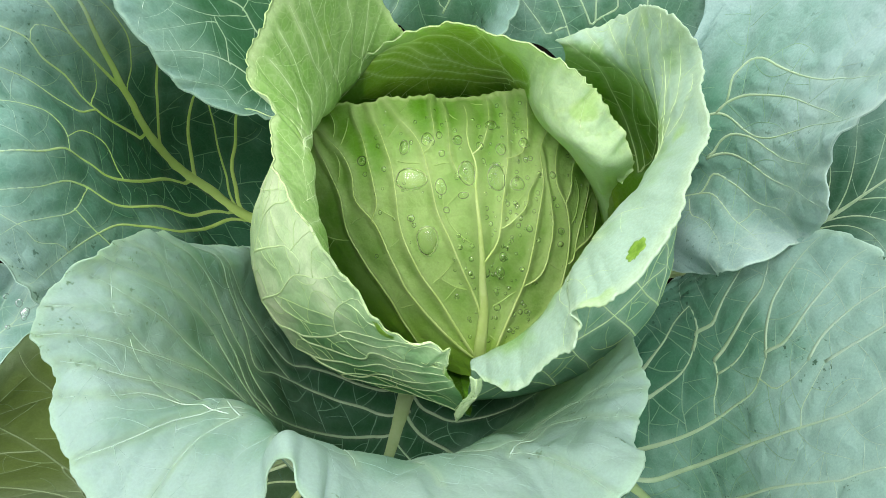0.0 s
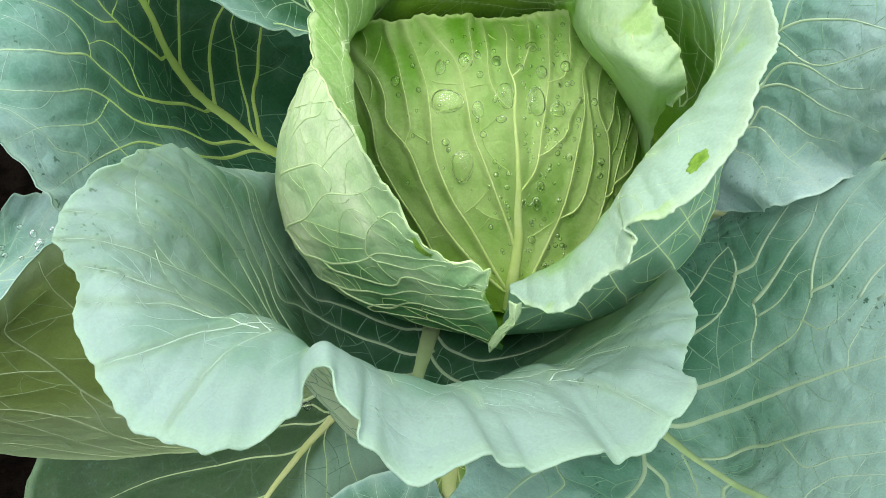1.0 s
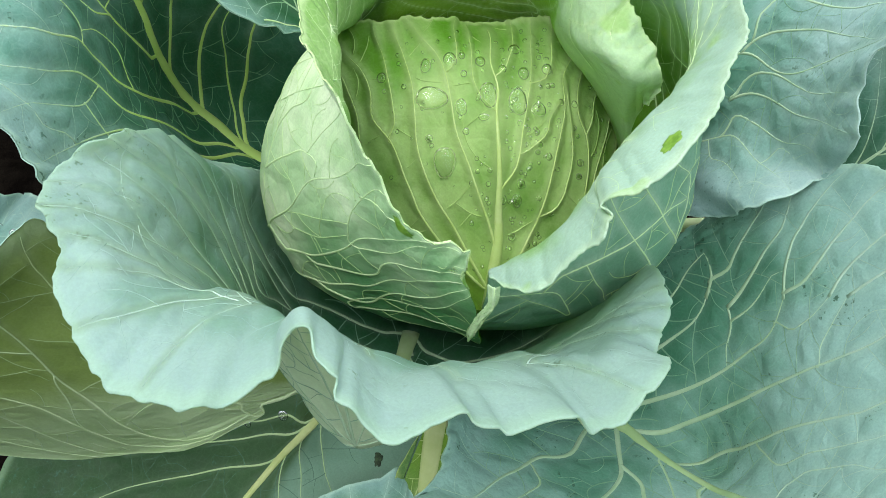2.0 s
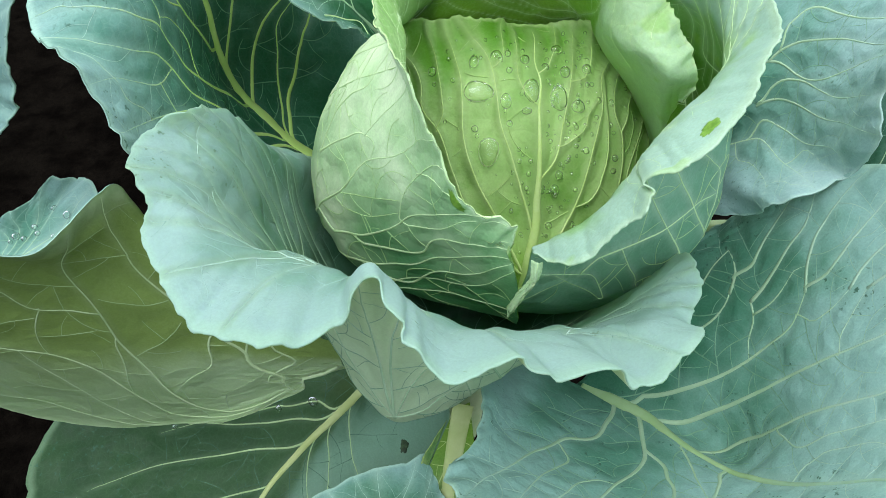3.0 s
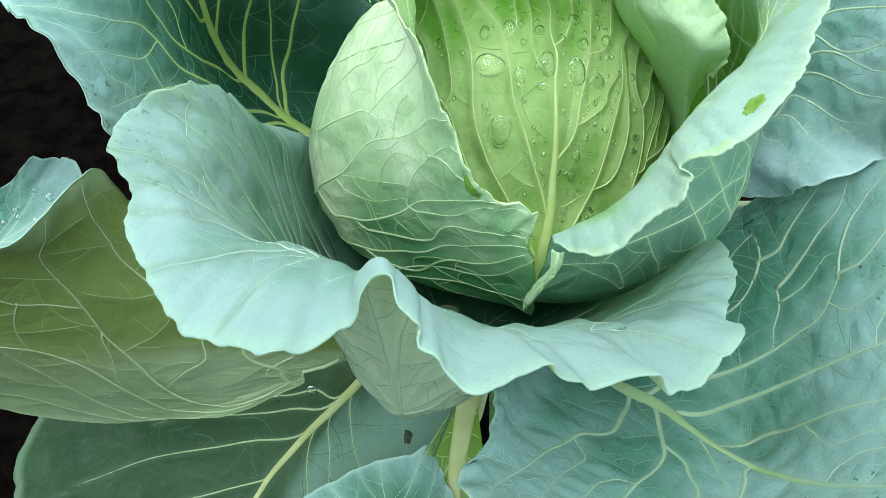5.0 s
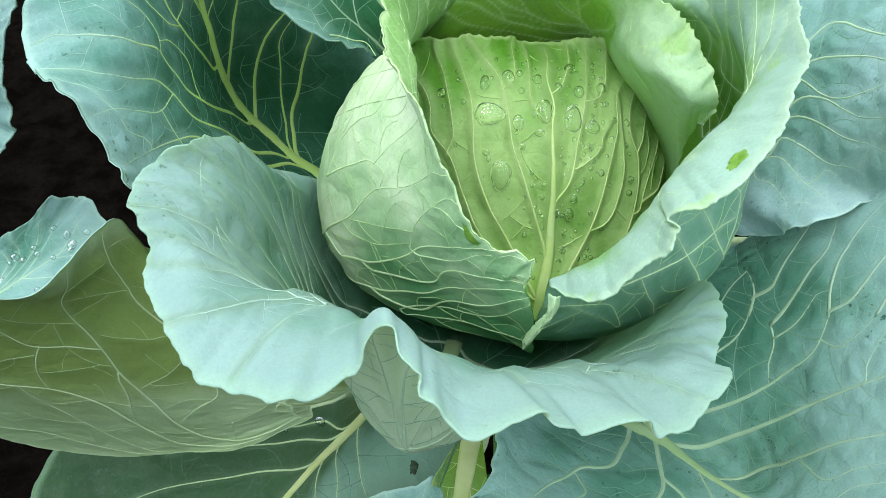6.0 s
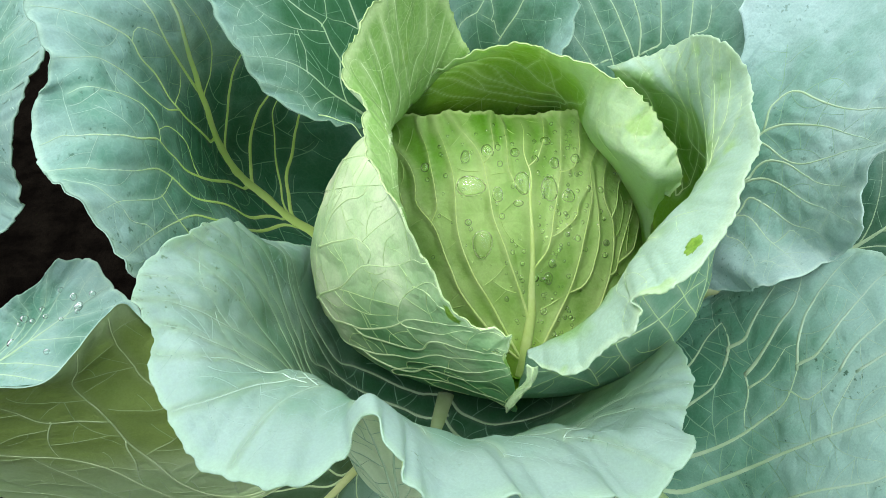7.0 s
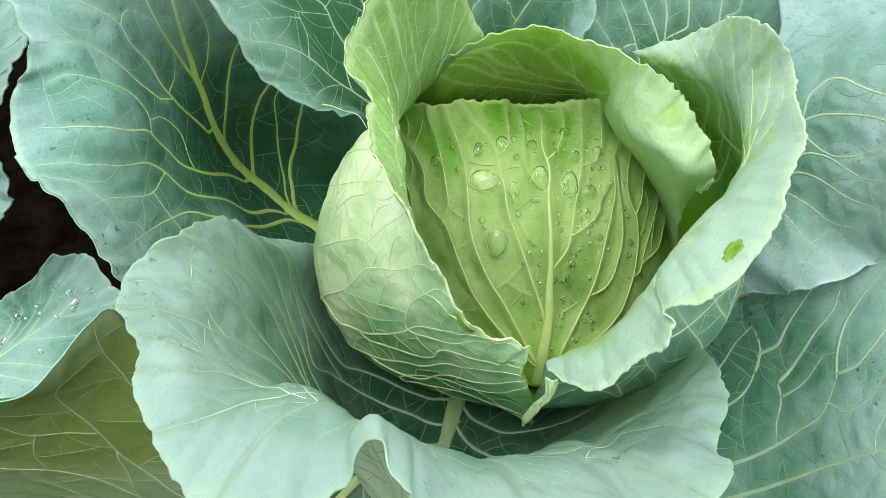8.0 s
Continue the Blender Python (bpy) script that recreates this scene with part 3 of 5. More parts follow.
                tube(blade, l[:, 0], l[:, 1], w, w * 0.32, v, f, q, thick=thick / 2, lift=self.ridge * 0.9)
                self.mark(mesh_object("vein", v, f, [self.rib_mat], ob), q)
        v, f, q = [], [], []
        for rank, l in self.lines:
            if rank == "C":
                tube(blade, l[:, 0], l[:, 1], self.side * 0.45, self.side * 0.25, v, f, q, thick=thick / 2, lift=self.ridge * 0.8)
        for rank, l in branches:
            w = 0.0004 + self.side * (0.26 if rank == 1 else 0.10)
            tube(blade, l[:, 0], l[:, 1], w, w * 0.7, v, f, q, sides=6, thick=thick / 2, lift=self.ridge * 0.4)
        tagged(self.mark(mesh_object("vein_net", v, f, [FINE.get(self.rib_mat, self.rib_mat)], ob), q), kind="stuff")
        return ob


def drop_mesh(surface, u, r, width, length, verts, faces, seed):
    """A rounded water drop lying on the leaf at (u, r), width and length in millimetres."""
    rnd = np.random.RandomState(seed)
    p, n = surface.at(np.array([u]), np.array([r]))[0], surface.normal(np.array([u]), np.array([r]))[0]
    fall = np.array((0, 0, -1.0)) - n * -n[2]
    fall /= np.linalg.norm(fall) + 1e-9
    across = np.cross(n, fall)
    w, h = width / 2000, length / 2000
    top = 0.7 * min(w, h) if min(w, h) > 0.0035 else 1.35 * min(w, h)
    a1, a2 = rnd.uniform(0, 6.3, 2)
    start, turns, rows = len(verts), 18, 6
    bead = min(w, h) < 0.0035
    for i in range(rows):
        f = i / rows * math.pi / 2
        for k in range(turns):
            a = 2 * math.pi * k / turns
            wob = 1 + 0.06 * math.sin(2 * a + a1) + 0.05 * math.sin(3 * a + a2)
            if bead:                                      # small drops stand almost as balls
                g = -0.55 + (math.pi / 2 + 0.55) * i / rows
                c, z = math.cos(g) * (1 + (wob - 1) * 0.5), top * (math.sin(g) + 0.52) / 1.52
            else:
                c, z = math.cos(f) ** 0.5 * wob, top * math.sin(f)
            verts.append(p + across * w * c * math.cos(a) + fall * h * c * math.sin(a) + n * (z + 0.0002))
    verts.append(p + n * (top + 0.0002))
    verts.append(p - n * 0.0006)
    for i in range(rows - 1):
        for k in range(turns):
            faces.append((start + i * turns + k, start + i * turns + (k + 1) % turns, start + (i + 1) * turns + (k + 1) % turns, start + (i + 1) * turns + k))
    last = start + (rows - 1) * turns
    for k in range(turns):
        faces.append((last + k, last + (k + 1) % turns, start + rows * turns))
        faces.append((start + (k + 1) % turns, start + k, start + rows * turns + 1))


def water_drop(surface, u, r, width, length, label, group):
    verts, faces = [], []
    drop_mesh(surface, u, r, width, length, verts, faces, int(u * 9999 + r * 777))
    return tagged(mesh_object("water_drop", verts, faces, [WATER]), label, "water drop", group)


def spray(surface, seed, count, u_range, r_range, sizes=(0.9, 2.2)):
    """Many tiny drops, too small to count."""
    rnd = np.random.RandomState(seed)
    verts, faces = [], []
    for i in range(count):
        d = rnd.uniform(*sizes)
        drop_mesh(surface, rnd.uniform(*u_range), rnd.uniform(*r_range), d, d * rnd.uniform(0.9, 1.2), verts, faces, seed + i)
    return tagged(mesh_object("dew", verts, faces, [WATER]), "fine dew of tiny clear water drops on a leaf", "dew", kind="stuff")


def nibbled_spot(surface, parent, u, r, width, length, seed, side=1, mat=None, label="bright green spot eaten through the pale skin"):
    """An irregular patch where the pale skin of the leaf is eaten away."""
    rnd = np.random.RandomState(seed)
    p, n = surface.at(np.array([u]), np.array([r]))[0], surface.normal(np.array([u]), np.array([r]))[0]
    e = 0.004
    pu = (surface.at(np.array([u + e]), np.array([r]))[0] - p) / e
    pr = (surface.at(np.array([u]), np.array([r + e]))[0] - p) / e
    verts, faces, rings = [], [], 5
    bite = 1 + 0.22 * rnd.uniform(-1, 1, 26)
    for i in range(1, rings + 1):
        for k in range(26):
            a, d = 2 * math.pi * k / 26, i / rings * bite[k]
            uu, rr = u + width / 2000 * d * math.cos(a) / np.linalg.norm(pu), r + length / 2000 * d * math.sin(a) / np.linalg.norm(pr)
            q, m = surface.at(np.array([uu]), np.array([rr]))[0], surface.normal(np.array([uu]), np.array([rr]))[0]
            verts.append(q + m * side * (0.0009 - 0.0004 * (i == rings)))
    verts.append(p + n * side * 0.0009)
    for i in range(rings - 1):
        for k in range(26):
            faces.append((i * 26 + k, i * 26 + (k + 1) % 26, (i + 1) * 26 + (k + 1) % 26, (i + 1) * 26 + k))
    for k in range(26):
        faces.append(((k + 1) % 26, k, rings * 26))
    ob = mesh_object("nibbled_spot", verts, faces, [mat or NIBBLED], parent)
    ob["label"] = label
    return ob


# ---- ground ----
def build_ground():
    rng = np.concatenate(([0.0], np.geomspace(0.02, 400, 110)))
    turn = np.linspace(0, 2 * np.pi, 161)[:-1]
    verts, faces = [], []
    for r in rng:
        for a in turn:
            x, y = 0.0 + r * math.cos(a), 0.3 + r * math.sin(a)
            fade = 1 if r < 3 else 0
            z = 0
            if fade:
                z = 0.028 * noise.fractal(Vector((x * 9, y * 9, 1)), 1.0, 2.0, 4) + 0.012 * noise.noise(Vector((x * 45, y * 45, 3)))
            verts.append((x, y, GROUND + z))
    k = len(turn)
    for i in range(len(rng) - 1):
        for j in range(k):
            faces.append((i * k + j, i * k + (j + 1) % k, (i + 1) * k + (j + 1) % k, (i + 1) * k + j))
    return tagged(mesh_object("ground", verts, faces, [SOIL]), "moist bare garden soil, coloured near-black for the shade under the plants", "soil", kind="structure")


build_ground()

# ---- the cabbage ----
cabbage = tagged(new("cabbage_plant"), "green cabbage with a dewy pale head and wide blue-green leaves", "cabbage")
cabbage.location = (0, 0, 0)
OPEN = (0.0, 0.25, 0.6)

blade = Leaf("heart_leaf", cabbage, "bright yellow-green innermost head leaf with water drops", [
    [(0, 242, 110), (12, 232, 118), (21, 230, 120), (32, 232, 118), (48, 242, 108)],
    [(-52, 268, 135), (-15, 245, 145), (21, 236, 146), (60, 245, 140), (92, 272, 128)],
    [(-72, 285, 167), (-30, 262, 175), (30, 254, 168), (75, 265, 158), (108, 296, 140)],
    [(-82, 305, 203), (-35, 281, 205), (20, 275, 203), (70, 285, 192), (116, 318, 160)],
    [(-82, 322, 228), (-35, 303, 230), (20, 298, 226), (70, 306, 213), (112, 336, 182)],
    [(-84, 340, 236), (-35, 327, 244), (20, 325, 242), (65, 330, 232), (100, 354, 205)],
    [(-76, 352, 242), (-53, 342, 251), (-20, 348, 251), (8, 351, 247), (45, 351, 254), (82, 366, 236)],
], (0.02, 0.1, 0.5), [HEART, HEART], RIB_HEART, 5, middle=0.5, count=6, rib=(0.008, 0.0016), side=0.0018, tooth=(0.0014, 16, 0.0022), ruffle=(0.0012, 7), size=(300, 130), ridge=0.0019, pillow=0.0, gap=0.04, scallop=(0.0006, 0.012))
# veins 5
blade.vein("M", (0.507, 0.148), (0.501, 0.312), (0.493, 0.421), (0.495, 0.501), (0.492, 0.576), (0.482, 0.678), (0.488, 0.765), (0.478, 0.823), (0.530, 0.954))
blade.vein("A", (0.471, 0.153), (0.356, 0.259), (0.288, 0.344), (0.261, 0.421), (0.212, 0.564), (0.153, 0.619), (0.145, 0.676), (0.114, 0.735), (0.079, 0.768))
blade.vein("A", (0.489, 0.154), (0.389, 0.313), (0.320, 0.446), (0.289, 0.542), (0.271, 0.654), (0.252, 0.771), (0.227, 0.870))
blade.vein("A", (0.502, 0.282), (0.439, 0.461), (0.414, 0.538), (0.377, 0.630), (0.358, 0.733), (0.340, 0.818), (0.303, 0.883))
blade.vein("B", (0.205, 0.570), (0.220, 0.620), (0.213, 0.651), (0.203, 0.693), (0.194, 0.737), (0.186, 0.776), (0.177, 0.824))
blade.vein("B", (0.353, 0.777), (0.385, 0.817), (0.393, 0.864), (0.399, 0.902))
blade.vein("B", (0.483, 0.689), (0.439, 0.727), (0.431, 0.748), (0.425, 0.766), (0.424, 0.799), (0.432, 0.853), (0.439, 0.897))
blade.vein("A", (0.485, 0.786), (0.521, 0.818), (0.536, 0.844), (0.563, 0.885), (0.586, 0.918), (0.613, 0.959))
blade.vein("A", (0.494, 0.474), (0.537, 0.538), (0.554, 0.660), (0.577, 0.762), (0.620, 0.885), (0.671, 0.955))
blade.vein("A", (0.584, 0.783), (0.629, 0.803), (0.651, 0.833), (0.684, 0.883), (0.711, 0.924))
blade.vein("A", (0.560, 0.153), (0.587, 0.333), (0.624, 0.464), (0.636, 0.516), (0.654, 0.625), (0.679, 0.745), (0.690, 0.821), (0.772, 0.900))
blade.vein("A", (0.608, 0.188), (0.703, 0.302), (0.746, 0.455), (0.757, 0.558), (0.746, 0.652), (0.722, 0.718), (0.730, 0.787), (0.788, 0.871))
blade.vein("B", (0.743, 0.661), (0.774, 0.713), (0.784, 0.747), (0.802, 0.782), (0.823, 0.807), (0.844, 0.831))
blade.vein("B", (0.776, 0.483), (0.795, 0.573), (0.838, 0.678), (0.908, 0.811))
blade.vein("B", (0.573, 0.597), (0.623, 0.658), (0.627, 0.689))
blade.vein("A", (0.238, 0.213), (0.215, 0.307), (0.172, 0.395), (0.121, 0.515), (0.112, 0.591), (0.067, 0.677))
blade.vein("B", (0.610, 0.414), (0.656, 0.438), (0.679, 0.477), (0.688, 0.516), (0.697, 0.562), (0.699, 0.598), (0.696, 0.631), (0.694, 0.665))
blade.vein("A", (0.862, 0.561), (0.872, 0.595), (0.881, 0.629), (0.893, 0.670), (0.900, 0.708), (0.881, 0.760))
heart = blade.blade
blade.build()

# lean leaves the front end darker: shade under the head, put into the colour
blade = Leaf("wrapper_leaf", cabbage, "pale green outer head leaf with a ragged edge and a bitten hole", [
    [(5, 300, 85), (-10, 300, 82), (-20, 310, 80), (-20, 330, 80), (-5, 350, 85)],
    [(18, 220, 108), (-42, 226, 112), (-76, 240, 113), (-106, 267, 115), (-120, 305, 118), (-106, 352, 114), (-50, 390, 110)],
    [(16, 194, 136), (-40, 212, 150), (-77, 231, 155), (-110, 261, 158), (-126, 292, 162), (-121, 332, 174), (-100, 368, 182), (-72, 392, 186), (-58, 398, 188)],
    [(12, 181, 168), (-35, 199, 192), (-62, 214, 214), (-82, 242, 236), (-92, 275, 246), (-92, 312, 244), (-78, 348, 238), (-60, 366, 242), (-50, 374, 248)],
    [(7, 177, 198), (-26, 186, 222), (-47, 197, 256), (-55, 213, 281), (-62, 246, 292), (-67, 296, 276), (-60, 336, 262), (-48, 352, 266), (-38, 360, 274)],
    [(-1, 176, 219), (3, 176, 228), (1, 178, 237), (-12, 179, 240), (-21, 180, 243), (-42, 186, 280), (-57, 193, 311), (-75, 228, 316), (-76, 248, 320), (-84, 258, 325), (-90, 269, 331), (-84, 284, 338), (-77, 300, 346), (-64, 320, 352), (-42, 345, 336), (-32, 356, 308), (-22, 359, 287)],
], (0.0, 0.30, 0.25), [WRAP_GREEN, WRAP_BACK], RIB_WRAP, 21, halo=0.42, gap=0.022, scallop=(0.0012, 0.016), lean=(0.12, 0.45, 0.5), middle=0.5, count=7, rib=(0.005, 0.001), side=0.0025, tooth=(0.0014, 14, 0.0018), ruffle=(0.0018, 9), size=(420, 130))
# veins 21
blade.vein("A", (0.496, 0.908), (0.598, 0.850), (0.760, 0.833), (0.767, 0.875), (0.727, 0.917), (0.715, 0.958), (0.710, 0.983))
blade.vein("A", (0.521, 0.883), (0.887, 0.533), (0.912, 0.600), (0.821, 0.875), (0.790, 0.900), (0.773, 0.925), (0.756, 0.958))
blade.vein("A", (0.498, 0.908), (0.631, 0.858), (0.675, 0.883), (0.669, 0.908), (0.679, 0.942), (0.675, 0.975))
blade.vein("A", (0.500, 0.908), (0.577, 0.892), (0.619, 0.908), (0.627, 0.950), (0.621, 0.975), (0.610, 0.992))
blade.vein("B", (0.500, 0.908), (0.550, 0.900), (0.550, 0.933), (0.512, 1.000))
blade.vein("A", (0.908, 0.675), (0.938, 0.692), (0.906, 0.883), (0.894, 0.950), (0.887, 0.975))
blade.vein("B", (0.815, 0.883), (0.825, 0.917), (0.842, 0.942), (0.833, 0.958))
blade.vein("B", (0.906, 0.867), (0.927, 0.933), (0.931, 0.983))
blade.vein("B", (0.769, 0.875), (0.804, 0.892))
blade.vein("A", (0.473, 0.442), (0.408, 0.567), (0.394, 0.683), (0.348, 0.767), (0.306, 0.867), (0.248, 1.000))
blade.vein("A", (0.515, 0.567), (0.471, 0.650), (0.440, 0.700), (0.400, 0.725), (0.390, 0.700))
blade.vein("A", (0.515, 0.575), (0.542, 0.642), (0.531, 0.700), (0.510, 0.750), (0.523, 0.775))
blade.vein("A", (0.410, 0.425), (0.323, 0.508), (0.271, 0.642), (0.260, 0.700), (0.173, 0.850), (0.119, 1.000), (0.083, 1.000))
blade.vein("A", (0.317, 0.475), (0.271, 0.517), (0.200, 0.633), (0.196, 0.700), (0.179, 0.742), (0.108, 0.833), (0.050, 0.917))
blade.vein("A", (0.388, 0.358), (0.269, 0.442), (0.196, 0.558), (0.181, 0.625), (0.079, 0.825), (0.008, 0.933))
blade.vein("A", (0.312, 0.383), (0.219, 0.408), (0.144, 0.625), (0.079, 0.750), (0.000, 0.925))
blade.vein("B", (0.265, 0.367), (0.127, 0.567), (0.040, 0.783), (0.000, 0.883))
blade.vein("B", (0.256, 0.342), (0.123, 0.475), (0.050, 0.592), (0.010, 0.658))
blade.vein("B", (0.275, 0.675), (0.287, 0.750), (0.271, 0.825), (0.212, 1.000), (0.996, 0.117))
blade.vein("B", (0.273, 0.825), (0.202, 0.917), (0.181, 0.958))
blade.vein("B", (0.250, 0.683), (0.165, 0.808), (0.115, 0.958), (0.075, 0.992))
blade.vein("B", (0.429, 0.708), (0.427, 0.783), (0.415, 0.833))
blade.vein("C", (0.402, 0.567), (0.348, 0.633), (0.296, 0.708))
blade.vein("C", (0.377, 0.542), (0.329, 0.583), (0.294, 0.650))
left_wrap = blade.blade
left_leaf = blade.build()

blade = Leaf("wrapper_leaf", cabbage, "pale green head leaf with a rolled-out bluish margin and a nibbled spot", [
    [(10, 300, 82), (25, 295, 80), (40, 300, 80), (45, 320, 82), (30, 345, 85)],
    [(12, 230, 108), (45, 232, 105), (80, 245, 105), (108, 275, 108), (118, 310, 112), (105, 350, 115), (60, 390, 120)],
    [(14, 200, 140), (48, 203, 143), (88, 216, 152), (129, 250, 166), (146, 298, 178), (140, 345, 188), (108, 385, 195), (70, 400, 200)],
    [(14, 188, 180), (44, 194, 200), (66, 206, 222), (96, 234, 236), (122, 268, 246), (128, 306, 254), (112, 342, 262), (76, 372, 262)],
    [(15, 186, 208), (46, 190, 240), (58, 204, 254), (72, 220, 268), (90, 238, 274), (108, 268, 278), (110, 312, 290), (100, 340, 282), (72, 368, 272)],
    [(14, 177, 214), (32, 155, 235), (48, 158, 259), (53, 156, 270), (57, 162, 276), (53, 169, 275), (59, 167, 283), (68, 166, 290), (94, 190, 307), (104, 214, 313), (117, 238, 316), (118, 259, 319), (124, 291, 321), (113, 297, 333), (104, 324, 326), (100, 360, 297), (66, 370, 275)],
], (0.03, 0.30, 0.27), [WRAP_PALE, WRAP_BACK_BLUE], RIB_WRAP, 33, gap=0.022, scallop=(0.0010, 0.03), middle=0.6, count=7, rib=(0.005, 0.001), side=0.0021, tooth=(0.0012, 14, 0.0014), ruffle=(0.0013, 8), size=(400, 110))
# veins 33
blade.vein("A", (0.548, 0.883), (0.798, 0.683), (0.831, 0.850), (0.890, 0.925))
blade.vein("A", (0.562, 0.883), (0.690, 0.850), (0.762, 0.900), (0.808, 0.967))
blade.vein("A", (0.567, 0.892), (0.665, 0.900), (0.742, 0.942), (0.777, 0.992))
blade.vein("A", (0.577, 0.892), (0.646, 0.933), (0.702, 0.958), (0.735, 0.992))
blade.vein("A", (0.744, 0.467), (0.808, 0.550), (0.898, 0.683), (0.944, 0.800), (0.975, 0.875))
blade.vein("B", (0.738, 0.492), (0.821, 0.625), (0.871, 0.817), (0.929, 0.908))
blade.vein("B", (0.731, 0.525), (0.779, 0.767), (0.802, 0.900), (0.860, 0.958))
blade.vein("B", (0.577, 0.900), (0.613, 0.958), (0.660, 0.975))
blade.vein("C", (0.769, 0.600), (0.812, 0.792), (0.846, 0.908))
blade.vein("C", (0.627, 0.875), (0.694, 0.925), (0.742, 0.967))
blade.vein("A", (0.223, 1.000), (0.315, 0.717), (0.327, 0.625), (0.338, 0.542))
blade.vein("A", (0.381, 0.742), (0.392, 0.675), (0.394, 0.608), (0.406, 0.542))
blade.vein("A", (0.171, 0.708), (0.225, 0.683), (0.298, 0.658))
blade.vein("B", (0.073, 0.733), (0.156, 0.658), (0.167, 0.600), (0.173, 0.542))
blade.vein("B", (0.471, 0.708), (0.487, 0.642), (0.460, 0.600))
blade.vein("B", (0.225, 0.683), (0.231, 0.617))
blade.vein("C", (0.094, 0.692), (0.142, 0.608), (0.165, 0.542))
right_wrap = blade.blade
right_leaf = blade.build()

# lean pales the right flank, painting sky light on the part that turns up
blade = Leaf("wrapper_leaf", cabbage, "yellow-green head leaf arching over the heart with a toothed edge", [
    [(-10, 370, 100), (20, 380, 100), (50, 370, 100)],
    [(-72, 378, 195), (-20, 408, 195), (10, 414, 195), (45, 405, 190), (78, 380, 185), (100, 345, 170), (108, 305, 160)],
    [(-68, 368, 235), (-20, 392, 240), (10, 394, 245), (35, 380, 252), (49, 354, 252), (56, 321, 255), (70, 288, 261), (81, 277, 256), (96, 288, 228)],
    [(-66, 362, 250), (-20, 384, 258), (5, 386, 266), (32, 370, 268), (47, 349, 264), (52, 312, 269), (67, 276, 275), (79, 267, 271), (97, 285, 240)],
    [(-64, 354, 262), (-38, 345, 285), (-24, 341, 296), (-7, 336, 306), (11, 331, 310), (32, 321, 309), (63, 303, 306), (74, 290, 303), (88, 284, 287), (101, 273, 262), (96, 272, 250)],
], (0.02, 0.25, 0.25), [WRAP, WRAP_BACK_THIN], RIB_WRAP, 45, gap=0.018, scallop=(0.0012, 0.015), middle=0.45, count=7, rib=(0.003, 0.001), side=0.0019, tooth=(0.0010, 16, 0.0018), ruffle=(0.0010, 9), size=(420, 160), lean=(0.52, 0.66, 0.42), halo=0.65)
# veins 45
blade.vein("A", (0.490, 0.708), (0.400, 0.733), (0.327, 0.800), (0.277, 0.833))
blade.vein("A", (0.496, 0.717), (0.375, 0.667), (0.285, 0.733), (0.208, 0.783), (0.158, 0.892))
blade.vein("A", (0.494, 0.683), (0.390, 0.608), (0.294, 0.667), (0.229, 0.708), (0.167, 0.767), (0.098, 0.850))
blade.vein("B", (0.487, 0.633), (0.385, 0.550), (0.235, 0.642), (0.142, 0.708), (0.071, 0.800))
blade.vein("B", (0.452, 0.692), (0.392, 0.833), (0.442, 1.000))
blade.vein("B", (0.229, 0.708), (0.215, 0.742), (0.160, 0.817), (0.138, 0.858))
blade.vein("B", (0.327, 0.800), (0.402, 0.942), (0.427, 1.000))
blade.vein("B", (0.285, 0.733), (0.252, 0.783), (0.202, 0.850))
blade.vein("C", (0.390, 0.608), (0.325, 0.683), (0.273, 0.717))
blade.vein("C", (0.400, 0.733), (0.463, 0.950), (0.473, 1.000))
blade.vein("B", (0.537, 0.825), (0.556, 0.883), (0.571, 0.967))
blade.vein("B", (0.644, 0.867), (0.606, 0.925), (0.602, 1.000))
blade.vein("B", (0.694, 0.883), (0.719, 0.925), (0.735, 0.975), (0.735, 1.000))
blade.vein("B", (0.717, 0.867), (0.773, 0.942), (0.781, 1.000))
blade.vein("B", (0.787, 0.900), (0.821, 0.933), (0.833, 0.992))
blade.build()

blade = Leaf("outer_leaf", cabbage, "wide cupped blue-green leaf with a rolled wavy rim", [
    [(-40, 310, 52), (-32, 292, 46), (-12, 284, 45), (8, 292, 50)],
    [(-82, 318, 82), (-100, 288, 88), (-100, 250, 82), (-90, 212, 80), (-74, 178, 70), (-54, 160, 66), (-30, 165, 68), (0, 182, 82), (30, 202, 90), (58, 228, 100), (72, 250, 102)],
    [(-105, 318, 108), (-125, 287, 126), (-130, 250, 142), (-130, 212, 172), (-120, 182, 182), (-100, 165, 176), (-80, 154, 166), (-58, 146, 156), (-35, 150, 150), (-10, 156, 142), (20, 172, 142), (50, 187, 146), (75, 202, 152), (92, 226, 146)],
    [(-112, 318, 132), (-132, 292, 162), (-150, 262, 203), (-153, 215, 236), (-155, 175, 247), (-140, 142, 250), (-122, 138, 241), (-106, 147, 231), (-90, 143, 231), (-75, 134, 236), (-62, 128, 250), (-44, 126, 231), (-23, 128, 215), (4, 132, 209), (36, 146, 195), (60, 138, 214), (76, 155, 208), (86, 185, 196), (102, 222, 166)],
    [(-114, 320, 138), (-137, 296, 172), (-156, 285, 185), (-163, 264, 222), (-170, 212, 260), (-184, 198, 256), (-176, 163, 262), (-167, 154, 255), (-165, 138, 250), (-150, 115, 248), (-131, 94, 243), (-115, 88, 246), (-95, 83, 252),
     (-73, 96, 246), (-63, 112, 264), (-50, 98, 264), (-42, 84, 259), (-26, 74, 251), (0, 82, 260), (14, 80, 249), (38, 88, 251), (52, 92, 230), (74, 107, 234), (87, 124, 232), (89, 142, 214), (102, 173, 211), (100, 186, 212), (110, 230, 172)],
